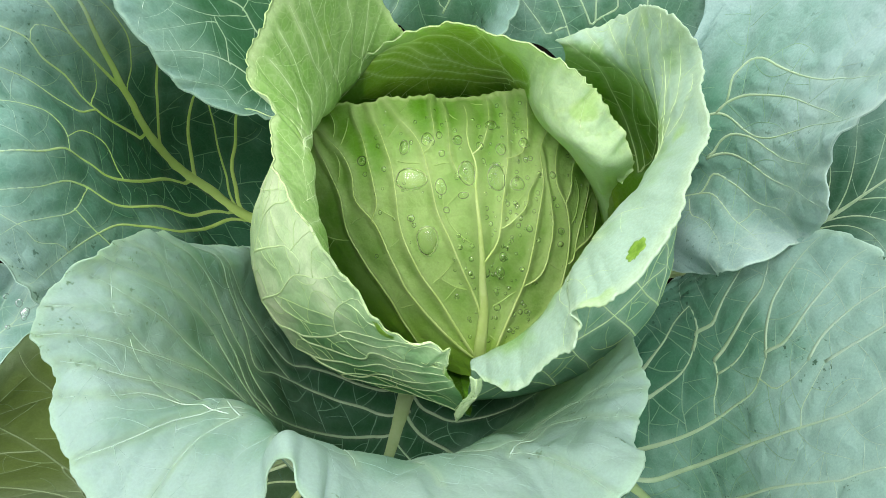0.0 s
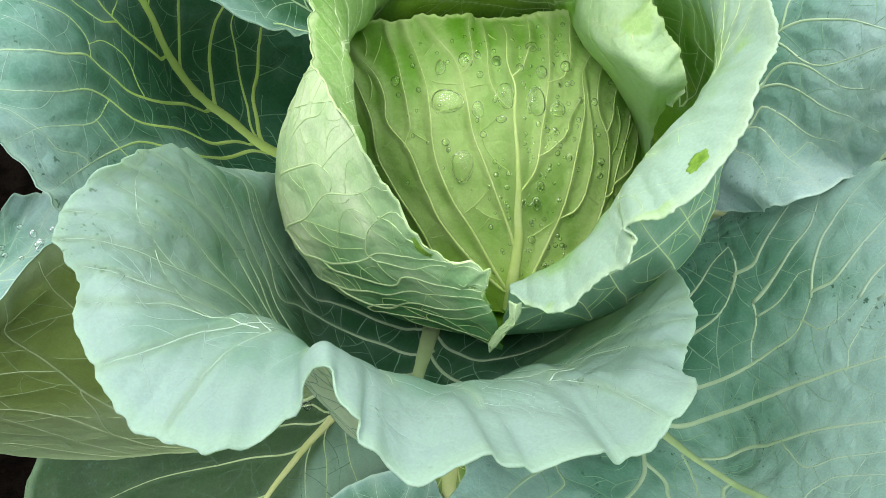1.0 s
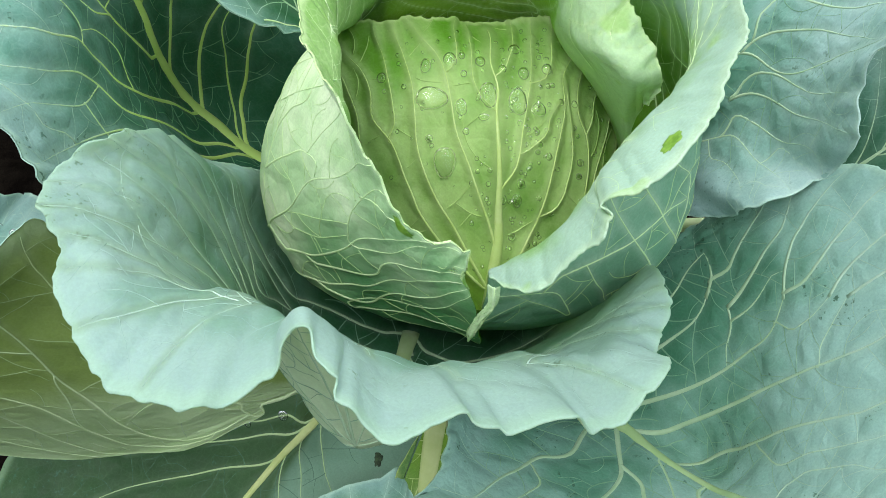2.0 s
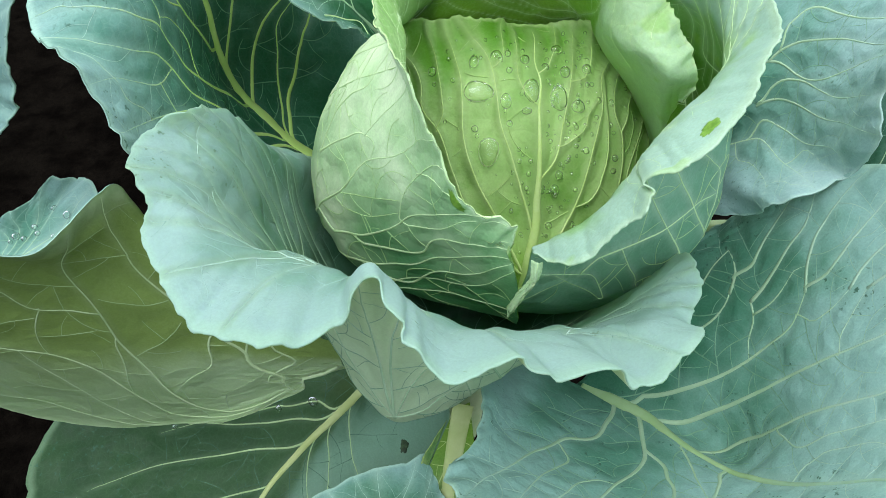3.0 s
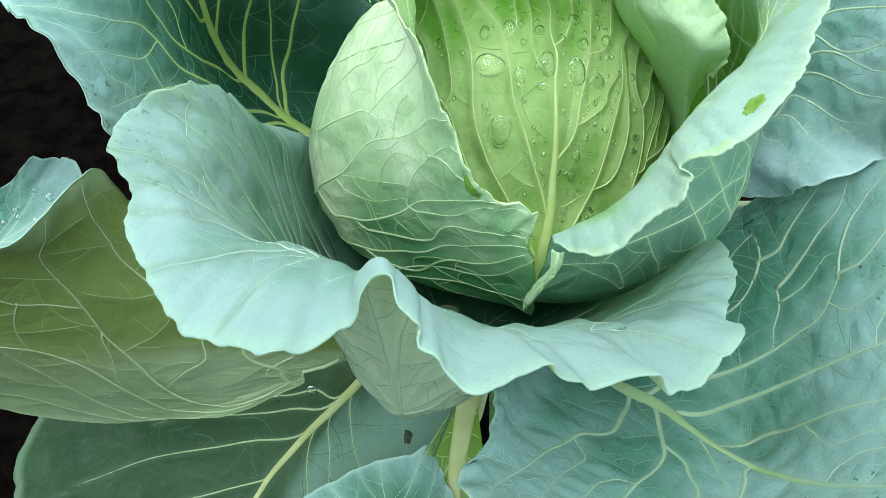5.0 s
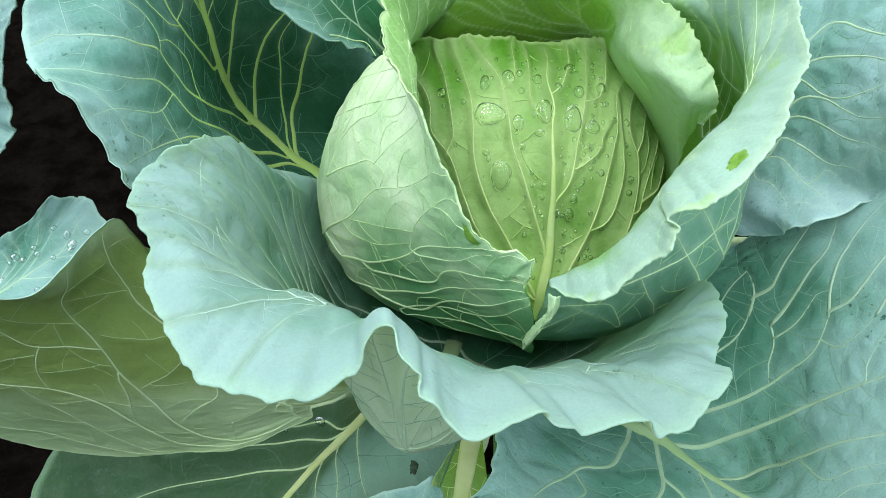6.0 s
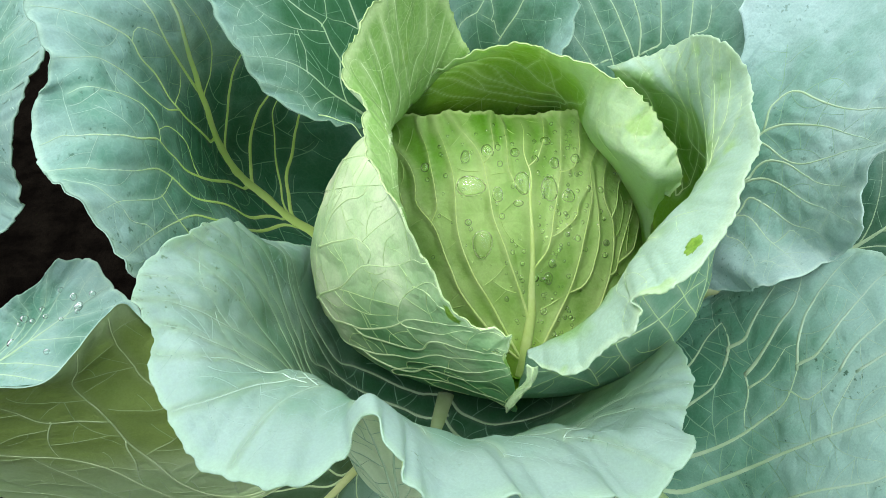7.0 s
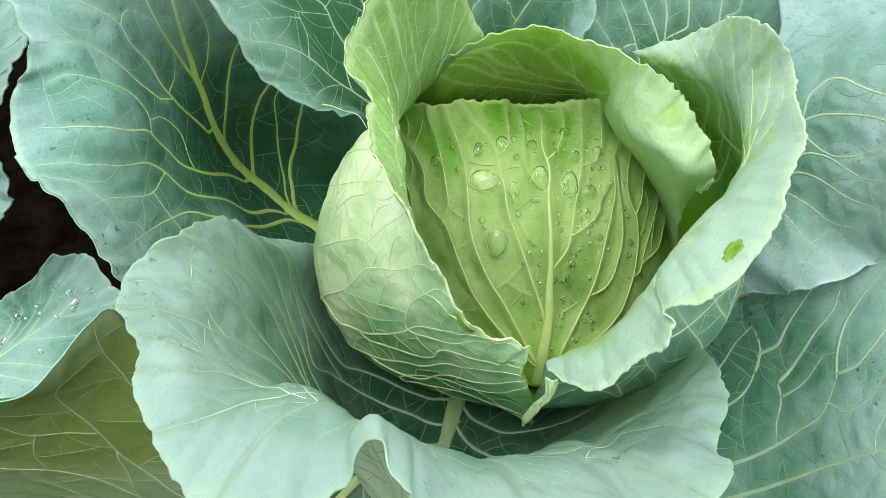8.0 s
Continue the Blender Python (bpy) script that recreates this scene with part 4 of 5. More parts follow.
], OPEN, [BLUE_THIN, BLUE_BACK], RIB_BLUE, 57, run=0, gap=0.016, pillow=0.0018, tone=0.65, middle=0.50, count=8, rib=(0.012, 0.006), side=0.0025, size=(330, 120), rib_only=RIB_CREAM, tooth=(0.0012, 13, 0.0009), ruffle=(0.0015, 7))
# veins 57
blade.vein("M", (0.525, 0.067), (0.525, 0.125), (0.525, 0.183), (0.522, 0.240))
blade.vein("A", (0.527, 0.150), (0.425, 0.200), (0.358, 0.275), (0.325, 0.358), (0.323, 0.433))
blade.vein("A", (0.519, 0.117), (0.373, 0.167), (0.273, 0.258), (0.227, 0.367), (0.223, 0.458), (0.240, 0.525), (0.185, 0.592), (0.150, 0.667), (0.129, 0.750))
blade.vein("A", (0.419, 0.092), (0.317, 0.142), (0.223, 0.225), (0.188, 0.325), (0.188, 0.400), (0.169, 0.475), (0.144, 0.575), (0.125, 0.667), (0.102, 0.817))
blade.vein("A", (0.346, 0.542), (0.308, 0.642), (0.273, 0.758), (0.260, 0.850), (0.229, 0.975))
blade.vein("A", (0.333, 0.517), (0.312, 0.550), (0.235, 0.667), (0.225, 0.767), (0.225, 0.867), (0.215, 0.958))
blade.vein("A", (0.319, 0.492), (0.315, 0.525), (0.246, 0.592), (0.208, 0.667), (0.196, 0.758), (0.192, 0.850), (0.185, 0.933))
blade.vein("A", (0.308, 0.475), (0.285, 0.508), (0.227, 0.575), (0.183, 0.683), (0.152, 0.783), (0.146, 0.858))
blade.vein("B", (0.208, 0.433), (0.177, 0.525), (0.156, 0.617), (0.123, 0.742), (0.085, 0.917))
blade.vein("A", (0.348, 0.542), (0.344, 0.567), (0.333, 0.633), (0.323, 0.725), (0.310, 0.842), (0.290, 0.958))
blade.vein("A", (0.469, 0.842), (0.383, 0.692), (0.360, 0.742), (0.350, 0.792), (0.335, 0.858), (0.312, 0.975))
blade.vein("A", (0.452, 0.858), (0.390, 0.783), (0.369, 0.800), (0.362, 0.850), (0.335, 0.983))
blade.vein("A", (0.465, 0.842), (0.446, 0.867), (0.419, 0.867), (0.402, 0.900), (0.385, 0.958))
blade.vein("B", (0.473, 0.875), (0.458, 0.900), (0.448, 0.925))
blade.vein("B", (0.252, 0.900), (0.277, 0.867), (0.294, 0.825), (0.310, 0.783))
blade.vein("B", (0.277, 0.867), (0.271, 0.925), (0.267, 0.967))
blade.vein("B", (0.321, 0.792), (0.350, 0.767))
blade.vein("A", (0.588, 0.092), (0.679, 0.150), (0.744, 0.208), (0.802, 0.250), (0.850, 0.300), (0.892, 0.350))
blade.vein("A", (0.560, 0.125), (0.635, 0.183), (0.700, 0.258), (0.727, 0.808), (0.744, 0.850), (0.773, 0.833), (0.838, 0.717), (0.879, 0.725), (0.906, 0.808), (0.921, 0.942))
blade.vein("B", (0.542, 0.175), (0.575, 0.200), (0.679, 0.825))
blade.vein("A", (0.756, 0.875), (0.790, 0.817), (0.842, 0.742), (0.856, 0.783), (0.867, 0.850), (0.879, 0.942))
blade.vein("B", (0.756, 0.875), (0.783, 0.883), (0.794, 0.908), (0.798, 0.958), (0.798, 0.983))
blade.vein("B", (0.762, 0.867), (0.850, 0.700), (0.881, 0.717), (0.892, 0.817), (0.902, 0.933))
blade.vein("A", (0.540, 0.433), (0.546, 0.517), (0.554, 0.633), (0.550, 0.708))
blade.vein("A", (0.540, 0.433), (0.560, 0.542), (0.575, 0.650), (0.581, 0.700))
blade.vein("B", (0.540, 0.433), (0.581, 0.525), (0.615, 0.592))
blade.vein("B", (0.546, 0.442), (0.598, 0.458), (0.642, 0.492))
blade.vein("B", (0.537, 0.458), (0.508, 0.517), (0.487, 0.558), (0.479, 0.600))
blade.build()

blade = Leaf("outer_leaf", cabbage, "large blue-green leaf with a yellow-green midrib and dark centre", [
    [(-108, 352, 68), (-114, 380, 72), (-100, 402, 76)],
    [(-140, 330, 96), (-170, 345, 122), (-190, 372, 136), (-202, 402, 134), (-185, 420, 130), (-150, 427, 116), (-115, 412, 102), (-95, 397, 92)],
    [(-150, 300, 112), (-180, 300, 180), (-202, 310, 220), (-210, 338, 234), (-213, 376, 226), (-200, 402, 225), (-175, 422, 212), (-145, 432, 182), (-115, 427, 152), (-95, 407, 112)],
    [(-160, 270, 132), (-192, 235, 215), (-205, 250, 256), (-212, 264, 292), (-226, 285, 302), (-232, 318, 306), (-222, 352, 308), (-205, 386, 300), (-170, 426, 282), (-135, 447, 242), (-110, 442, 192), (-95, 417, 132)],
    [(-160, 242, 152), (-192, 198, 243), (-206, 207, 268), (-221, 214, 289), (-250, 243, 278), (-256, 265, 294), (-244, 280, 317), (-260, 300, 332), (-265, 340, 350), (-240, 390, 362), (-190, 432, 342), (-140, 462, 292), (-110, 462, 222), (-95, 432, 152)],
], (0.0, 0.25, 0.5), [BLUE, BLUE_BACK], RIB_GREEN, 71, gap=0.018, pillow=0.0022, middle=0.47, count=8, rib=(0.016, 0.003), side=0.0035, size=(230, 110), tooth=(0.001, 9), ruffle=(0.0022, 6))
# veins 71
blade.vein("M", (0.421, 0.108), (0.410, 0.150), (0.442, 0.208), (0.444, 0.292), (0.456, 0.358), (0.467, 0.442), (0.496, 0.550), (0.515, 0.625), (0.533, 0.717), (0.552, 0.783))
blade.vein("A", (0.442, 0.133), (0.552, 0.192), (0.652, 0.308), (0.715, 0.467))
blade.vein("B", (0.452, 0.150), (0.560, 0.225), (0.635, 0.383), (0.648, 0.458))
blade.vein("A", (0.431, 0.225), (0.502, 0.283), (0.565, 0.383), (0.617, 0.475))
blade.vein("A", (0.458, 0.358), (0.517, 0.450), (0.581, 0.567))
blade.vein("B", (0.494, 0.550), (0.550, 0.617), (0.575, 0.692), (0.579, 0.742))
blade.vein("A", (0.427, 0.442), (0.408, 0.533), (0.415, 0.600), (0.444, 0.675), (0.454, 0.742), (0.465, 0.775), (0.467, 0.833))
blade.vein("B", (0.412, 0.583), (0.385, 0.625), (0.392, 0.658), (0.410, 0.742), (0.412, 0.792))
blade.vein("A", (0.500, 0.583), (0.500, 0.667), (0.506, 0.742), (0.521, 0.800))
blade.vein("A", (0.383, 0.275), (0.296, 0.450), (0.285, 0.567), (0.300, 0.625), (0.306, 0.667), (0.294, 0.775), (0.298, 0.842))
blade.vein("A", (0.346, 0.175), (0.246, 0.283), (0.235, 0.425), (0.231, 0.625), (0.258, 0.675), (0.263, 0.708), (0.258, 0.817), (0.260, 0.875))
blade.vein("A", (0.367, 0.133), (0.225, 0.242), (0.165, 0.442), (0.185, 0.592), (0.200, 0.658), (0.198, 0.725), (0.190, 0.800), (0.175, 0.883))
blade.vein("B", (0.254, 0.675), (0.231, 0.742), (0.225, 0.825), (0.221, 0.883), (0.208, 0.950))
blade.vein("B", (0.229, 0.742), (0.202, 0.725))
blade.vein("B", (0.308, 0.667), (0.333, 0.658), (0.358, 0.683), (0.362, 0.742), (0.362, 0.783))
blade.vein("B", (0.292, 0.517), (0.344, 0.550), (0.352, 0.608), (0.333, 0.650))
blade.vein("B", (0.198, 0.833), (0.202, 0.883), (0.217, 0.892))
blade.vein("B", (0.465, 0.775), (0.483, 0.792), (0.498, 0.767), (0.504, 0.742))
blade.vein("B", (0.417, 0.600), (0.467, 0.617), (0.498, 0.667))
blade.build()

blade = Leaf("outer_leaf", cabbage, "blue-green leaf with a thin pale turned-down margin", [
    [(-50, 395, 150), (-56, 397, 154), (-48, 402, 160)],
    [(-75, 395, 180), (-90, 386, 206), (-100, 380, 232), (-105, 386, 256), (-95, 400, 266), (-75, 407, 266), (-55, 407, 242)],
    [(-88, 388, 198), (-104, 362, 230), (-120, 350, 256), (-135, 354, 282), (-146, 370, 306), (-140, 396, 326), (-115, 417, 336), (-80, 422, 332), (-55, 412, 302)],
    [(-96, 380, 206), (-103, 342, 239), (-124, 328, 253), (-147, 325, 272), (-161, 329, 296), (-175, 340, 318), (-192, 372, 350), (-180, 412, 382), (-140, 452, 402), (-90, 462, 402), (-50, 442, 382), (-40, 422, 342)],
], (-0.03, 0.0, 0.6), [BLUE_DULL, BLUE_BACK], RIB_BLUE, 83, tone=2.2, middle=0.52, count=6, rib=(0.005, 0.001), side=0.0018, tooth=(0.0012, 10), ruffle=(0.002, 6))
# veins 83
blade.vein("M", (0.270, 0.486), (0.302, 0.618), (0.345, 0.688), (0.339, 0.810), (0.317, 0.926))
blade.vein("A", (0.516, 0.469), (0.539, 0.524), (0.564, 0.554), (0.546, 0.628), (0.537, 0.680))
blade.vein("B", (0.563, 0.558), (0.593, 0.554), (0.601, 0.558), (0.611, 0.568), (0.619, 0.577), (0.629, 0.587))
blade.vein("B", (0.597, 0.554), (0.611, 0.532), (0.621, 0.524), (0.632, 0.515), (0.643, 0.504), (0.651, 0.493), (0.660, 0.483), (0.669, 0.473))
blade.vein("B", (0.547, 0.550), (0.483, 0.648), (0.446, 0.773), (0.446, 0.829))
blade.vein("A", (0.344, 0.694), (0.385, 0.663), (0.411, 0.649), (0.436, 0.636), (0.447, 0.639), (0.458, 0.643), (0.483, 0.648))
blade.vein("B", (0.464, 0.654), (0.389, 0.807), (0.333, 0.987))
blade.vein("B", (0.446, 0.829), (0.420, 0.865), (0.408, 0.882), (0.394, 0.902), (0.379, 0.922), (0.367, 0.939), (0.353, 0.959))
blade.vein("A", (0.682, 0.487), (0.698, 0.551))
blade.vein("B", (0.193, 0.903), (0.245, 0.833), (0.261, 0.908))
blade.build()

blade = Leaf("outer_leaf", cabbage, "blue-green leaf standing behind the head", [
    [(-15, 438, 205), (0, 442, 200), (12, 438, 205)],
    [(-30, 432, 245), (-18, 442, 268), (5, 446, 275), (25, 438, 268), (28, 430, 245)],
    [(-42, 412, 250), (-48, 442, 300), (-30, 472, 342), (10, 482, 352), (38, 460, 322), (52, 428, 290), (45, 402, 269), (32, 396, 250)],
], (0.0, 0.0, 0.6), [BLUE_DULL, BLUE_BACK], RIB_BLUE, 95, tone=0.6, middle=0.5, count=5, rib=(0.004, 0.001), side=0.0016, size=(110, 50), tooth=(0.002, 12), ruffle=(0.002, 7))
# veins 95
blade.vein("A", (0.077, 0.673), (0.279, 0.558), (0.346, 0.592))
blade.vein("A", (0.476, 0.362), (0.594, 0.510), (0.608, 0.593))
blade.vein("B", (0.494, 0.385), (0.437, 0.420), (0.428, 0.446), (0.413, 0.478), (0.348, 0.507), (0.281, 0.559))
blade.vein("B", (0.387, 0.489), (0.407, 0.520), (0.403, 0.536), (0.399, 0.549), (0.395, 0.565), (0.391, 0.578))
blade.build()

blade = Leaf("outer_leaf", cabbage, "broad blue-green leaf with fanning pale veins behind the head", [
    [(105, 422, 195), (118, 420, 192), (130, 415, 195)],
    [(62, 436, 228), (85, 462, 262), (122, 464, 278), (150, 444, 272), (158, 420, 245)],
    [(25, 430, 215), (28, 468, 262), (60, 502, 312), (110, 506, 336), (152, 486, 342), (184, 452, 322), (184, 422, 286), (172, 410, 246)],
], (0.05, 0.0, 0.6), [BLUE_DULL, BLUE_BACK], RIB_BLUE, 107, tone=0.6, middle=0.5, count=6, rib=(0.004, 0.001), side=0.0017, size=(120, 60), ruffle=(0.001, 6))
# veins 107
blade.vein("A", (0.060, 0.518), (0.129, 0.727), (0.172, 0.836))
blade.vein("A", (0.176, 0.414), (0.208, 0.569), (0.243, 0.745))
blade.vein("A", (0.358, 0.351), (0.324, 0.488), (0.307, 0.663))
blade.vein("A", (0.400, 0.350), (0.417, 0.456), (0.394, 0.608))
blade.vein("A", (0.562, 0.396), (0.513, 0.579))
blade.vein("A", (0.728, 0.476), (0.657, 0.614))
blade.vein("B", (0.796, 0.567), (0.759, 0.618), (0.718, 0.659))
blade.build()

blade = Leaf("outer_leaf", cabbage, "large pale blue-green leaf with branching veins and a nicked margin", [
    [(130, 350, 148), (138, 350, 168), (140, 360, 188), (134, 370, 190)],
    [(148, 345, 160), (165, 335, 190), (172, 330, 216), (176, 335, 240), (180, 350, 262), (185, 376, 270), (170, 392, 260), (150, 382, 240)],
    [(130, 335, 120), (151, 309, 165), (170, 290, 192), (185, 290, 206), (189, 290, 236), (193, 296, 266), (200, 312, 296), (216, 346, 322), (216, 392, 322), (190, 412, 302), (165, 402, 272)],
    [(128, 325, 112), (153, 290, 151), (169, 273, 169), (165, 257, 192), (179, 253, 205), (202, 259, 219), (196, 246, 256), (189, 258, 283), (194, 250, 326), (216, 272, 352), (242, 332, 382), (252, 402, 384), (222, 442, 362), (180, 442, 332), (160, 422, 292)],
], (-0.1, 0.2, 0.5), [BLUE_FROST, BLUE_BACK], RIB_BLUE, 119, gap=0.014, pillow=0.0022, tone=0.5, middle=0.6, count=8, rib=(0.005, 0.001), side=0.0022, size=(170, 80), tooth=(0.001, 10), ruffle=(0.001, 6))
# veins 119
blade.vein("A", (0.302, 0.350), (0.327, 0.400), (0.373, 0.567), (0.381, 0.767), (0.365, 0.908))
blade.vein("A", (0.533, 0.275), (0.435, 0.433), (0.471, 0.675), (0.479, 0.733), (0.475, 0.808))
blade.vein("A", (0.527, 0.342), (0.519, 0.458), (0.523, 0.617), (0.496, 0.775))
blade.vein("A", (0.619, 0.358), (0.631, 0.400), (0.581, 0.533), (0.544, 0.717))
blade.vein("A", (0.333, 0.367), (0.379, 0.375), (0.415, 0.483), (0.423, 0.592), (0.419, 0.767), (0.400, 0.942))
blade.vein("A", (0.208, 0.492), (0.252, 0.450), (0.298, 0.533), (0.331, 0.692), (0.331, 0.842), (0.287, 0.975))
blade.vein("A", (0.158, 0.492), (0.231, 0.525), (0.273, 0.700), (0.254, 0.958))
blade.vein("B", (0.181, 0.600), (0.212, 0.633), (0.217, 0.817), (0.194, 0.925))
blade.vein("B", (0.408, 0.858), (0.388, 0.858), (0.369, 0.825))
blade.vein("B", (0.285, 0.700), (0.317, 0.692), (0.296, 0.883))
blade.vein("B", (0.217, 0.817), (0.240, 0.792), (0.244, 0.867))
blade.build()

blade = Leaf("outer_leaf", cabbage, "broad smooth blue-green leaf with a pale branching midrib", [
    [(65, 242, 18), (75, 233, 15), (85, 236, 20), (90, 246, 25)],
    [(54, 236, 30), (60, 208, 38), (75, 196, 38), (95, 193, 36), (118, 201, 30), (135, 206, 35), (140, 222, 50), (140, 242, 65), (130, 256, 66), (115, 256, 52)],
    [(40, 232, 36), (45, 180, 55), (60, 156, 61), (90, 150, 59), (118, 150, 58), (145, 158, 54), (166, 174, 42), (173, 196, 76), (175, 221, 99), (170, 246, 112), (152, 266, 98), (126, 266, 62)],
    [(16, 228, 42), (18, 170, 71), (18, 130, 92), (42, 105, 102), (85, 95, 102), (130, 104, 96), (166, 120, 100), (186, 146, 126), (196, 172, 150), (200, 202, 170), (196, 236, 180), (181, 263, 166), (156, 286, 118), (126, 282, 76)],
    [(2, 222, 48), (0, 174, 88), (-5, 130, 106), (-22, 99, 124), (0, 68, 142), (42, 48, 142), (92, 42, 142), (142, 58, 162), (184, 80, 192), (212, 110, 222), (227, 150, 246), (232, 190, 256), (225, 230, 243), (213, 251, 236), (190, 276, 200), (163, 300, 134), (130, 292, 82)],
], OPEN, [BLUE_PALE, BLUE_BACK], RIB_BLUE, 131, gap=0.016, pillow=0.0020, lean=(0.95, 0.55, 0.35), tone=1.0, middle=0.47, count=8, rib=(0.011, 0.004), side=0.0038, size=(240, 110), rib_only=RIB_CREAM, tooth=(0.0008, 9), ruffle=(0.001, 5))
# veins 131
blade.vein("A", (0.890, 0.411), (0.892, 0.525), (0.881, 0.615), (0.873, 0.650))
blade.vein("A", (0.830, 0.449), (0.837, 0.489), (0.844, 0.528), (0.850, 0.560), (0.873, 0.650))
blade.vein("A", (0.843, 0.520), (0.825, 0.575), (0.825, 0.618), (0.825, 0.669), (0.826, 0.708), (0.827, 0.755))
blade.vein("A", (0.787, 0.476), (0.787, 0.582), (0.789, 0.677), (0.789, 0.726), (0.809, 0.857))
blade.vein("A", (0.727, 0.629), (0.751, 0.656), (0.769, 0.718), (0.781, 0.820), (0.787, 0.899))
blade.vein("A", (0.732, 0.635), (0.725, 0.690), (0.730, 0.727), (0.736, 0.766), (0.742, 0.817), (0.746, 0.861), (0.749, 0.892), (0.751, 0.922))
blade.vein("A", (0.695, 0.736), (0.707, 0.774), (0.713, 0.829), (0.716, 0.886), (0.716, 0.939))
blade.vein("A", (0.685, 0.772), (0.687, 0.821), (0.688, 0.871), (0.689, 0.896))
blade.vein("B", (0.757, 0.542), (0.757, 0.557), (0.758, 0.574), (0.759, 0.588), (0.760, 0.603), (0.762, 0.621), (0.752, 0.658))
blade.vein("M", (0.482, 0.118), (0.491, 0.225), (0.474, 0.355), (0.474, 0.468), (0.480, 0.639), (0.486, 0.746), (0.502, 0.914))
blade.vein("A", (0.600, 0.170), (0.649, 0.279), (0.684, 0.393), (0.701, 0.491), (0.705, 0.583), (0.727, 0.629))
blade.vein("B", (0.710, 0.603), (0.687, 0.647), (0.686, 0.667), (0.687, 0.693), (0.695, 0.736))
blade.vein("A", (0.515, 0.275), (0.583, 0.338), (0.623, 0.437), (0.634, 0.547), (0.632, 0.654), (0.632, 0.785))
blade.vein("B", (0.685, 0.772), (0.672, 0.745), (0.665, 0.734), (0.658, 0.723), (0.653, 0.716), (0.632, 0.718))
blade.vein("A", (0.497, 0.422), (0.547, 0.488), (0.558, 0.579), (0.566, 0.658), (0.576, 0.813))
blade.vein("B", (0.549, 0.633), (0.528, 0.704), (0.541, 0.766), (0.550, 0.837))
blade.vein("B", (0.487, 0.759), (0.507, 0.753), (0.515, 0.766), (0.523, 0.779), (0.527, 0.802), (0.530, 0.831), (0.533, 0.860))
blade.vein("A", (0.491, 0.217), (0.401, 0.314), (0.351, 0.421), (0.318, 0.502), (0.299, 0.568), (0.291, 0.630), (0.287, 0.680))
blade.vein("A", (0.371, 0.378), (0.380, 0.452), (0.373, 0.511), (0.376, 0.554), (0.373, 0.601), (0.366, 0.646))
blade.vein("A", (0.534, 0.106), (0.341, 0.240), (0.258, 0.358), (0.206, 0.404), (0.187, 0.567), (0.196, 0.729), (0.204, 0.867))
blade.vein("B", (0.199, 0.467), (0.224, 0.510), (0.224, 0.583), (0.223, 0.656), (0.226, 0.720), (0.230, 0.776), (0.235, 0.833))
blade.vein("B", (0.296, 0.579), (0.273, 0.572), (0.266, 0.590), (0.260, 0.608), (0.257, 0.646), (0.257, 0.683), (0.256, 0.721), (0.255, 0.758))
blade.vein("A", (0.476, 0.534), (0.452, 0.544), (0.448, 0.561), (0.440, 0.586), (0.431, 0.613), (0.423, 0.640), (0.414, 0.667))
blade.vein("B", (0.453, 0.385), (0.427, 0.467), (0.417, 0.519))
blade.vein("A", (0.803, 0.317), (0.809, 0.374), (0.830, 0.449))
blade.vein("B", (0.787, 0.476), (0.758, 0.471), (0.744, 0.460), (0.732, 0.450), (0.694, 0.452))
blade.build()

blade = Leaf("outer_leaf", cabbage, "leaf turned up to show its olive-green veined underside", [
    [(-90, 206, 76), (-95, 202, 68), (-92, 201, 60)],
    [(-125, 200, 112), (-150, 191, 122), (-170, 184, 119), (-180, 180, 100), (-175, 179, 76), (-155, 183, 61), (-120, 192, 58)],
    [(-150, 202, 162), (-185, 191, 178), (-212, 177, 180), (-231, 164, 174), (-251, 158, 151), (-263, 159, 120), (-256, 164, 81), (-236, 169, 56), (-201, 175, 38), (-160, 181, 40), (-120, 192, 52)],
    [(-160, 206, 192), (-198, 200, 198), (-204, 194, 225), (-214, 172, 224), (-227, 146, 220), (-250, 134, 232), (-290, 130, 216), (-332, 140, 162), (-346, 156, 92), (-322, 170, 20), (-264, 174, 0), (-212, 176, 10), (-169, 175, 24), (-120, 191, 46)],
], (-0.4, 0.6, 0.5), [BLUE, OLIVE], RIB_OLIVE, 143, scallop=(0.0002, 0.03), gap=0.026, tone=12, lean=(0.30, 0.72, 0.9), middle=0.5, count=6, rib=(0.005, 0.001), side=0.0026, size=(170, 80), tooth=(0.0006, 8), ruffle=(0.0006, 5))
# veins 143
blade.vein("A", (1.000, 0.167), (0.998, 0.975), (0.940, 0.417), (0.515, 0.250), (0.352, 0.350), (0.248, 0.467), (0.202, 0.575), (0.163, 0.717))
blade.vein("A", (0.942, 0.842), (0.883, 0.825), (0.787, 0.675), (0.600, 0.517), (0.406, 0.542), (0.292, 0.633), (0.200, 0.908))
blade.vein("A", (0.931, 0.900), (0.865, 0.900), (0.717, 0.700), (0.544, 0.617), (0.479, 0.675), (0.469, 0.775))
blade.vein("B", (0.900, 0.950), (0.840, 0.983), (0.723, 0.817), (0.575, 0.725), (0.502, 0.733))
blade.vein("B", (0.325, 0.592), (0.329, 0.658), (0.340, 0.708), (0.321, 0.800))
blade.vein("B", (0.352, 0.350), (0.579, 0.358), (0.615, 0.408))
blade.vein("B", (0.877, 1.000), (0.825, 0.983), (0.723, 0.900), (0.644, 0.875), (0.619, 0.933))
blade.vein("B", (0.406, 0.542), (0.510, 0.542), (0.717, 0.700))
blade.vein("B", (0.340, 0.708), (0.385, 0.700), (0.477, 0.683))
blade.vein("B", (0.515, 0.250), (0.352, 0.267), (0.175, 0.392))
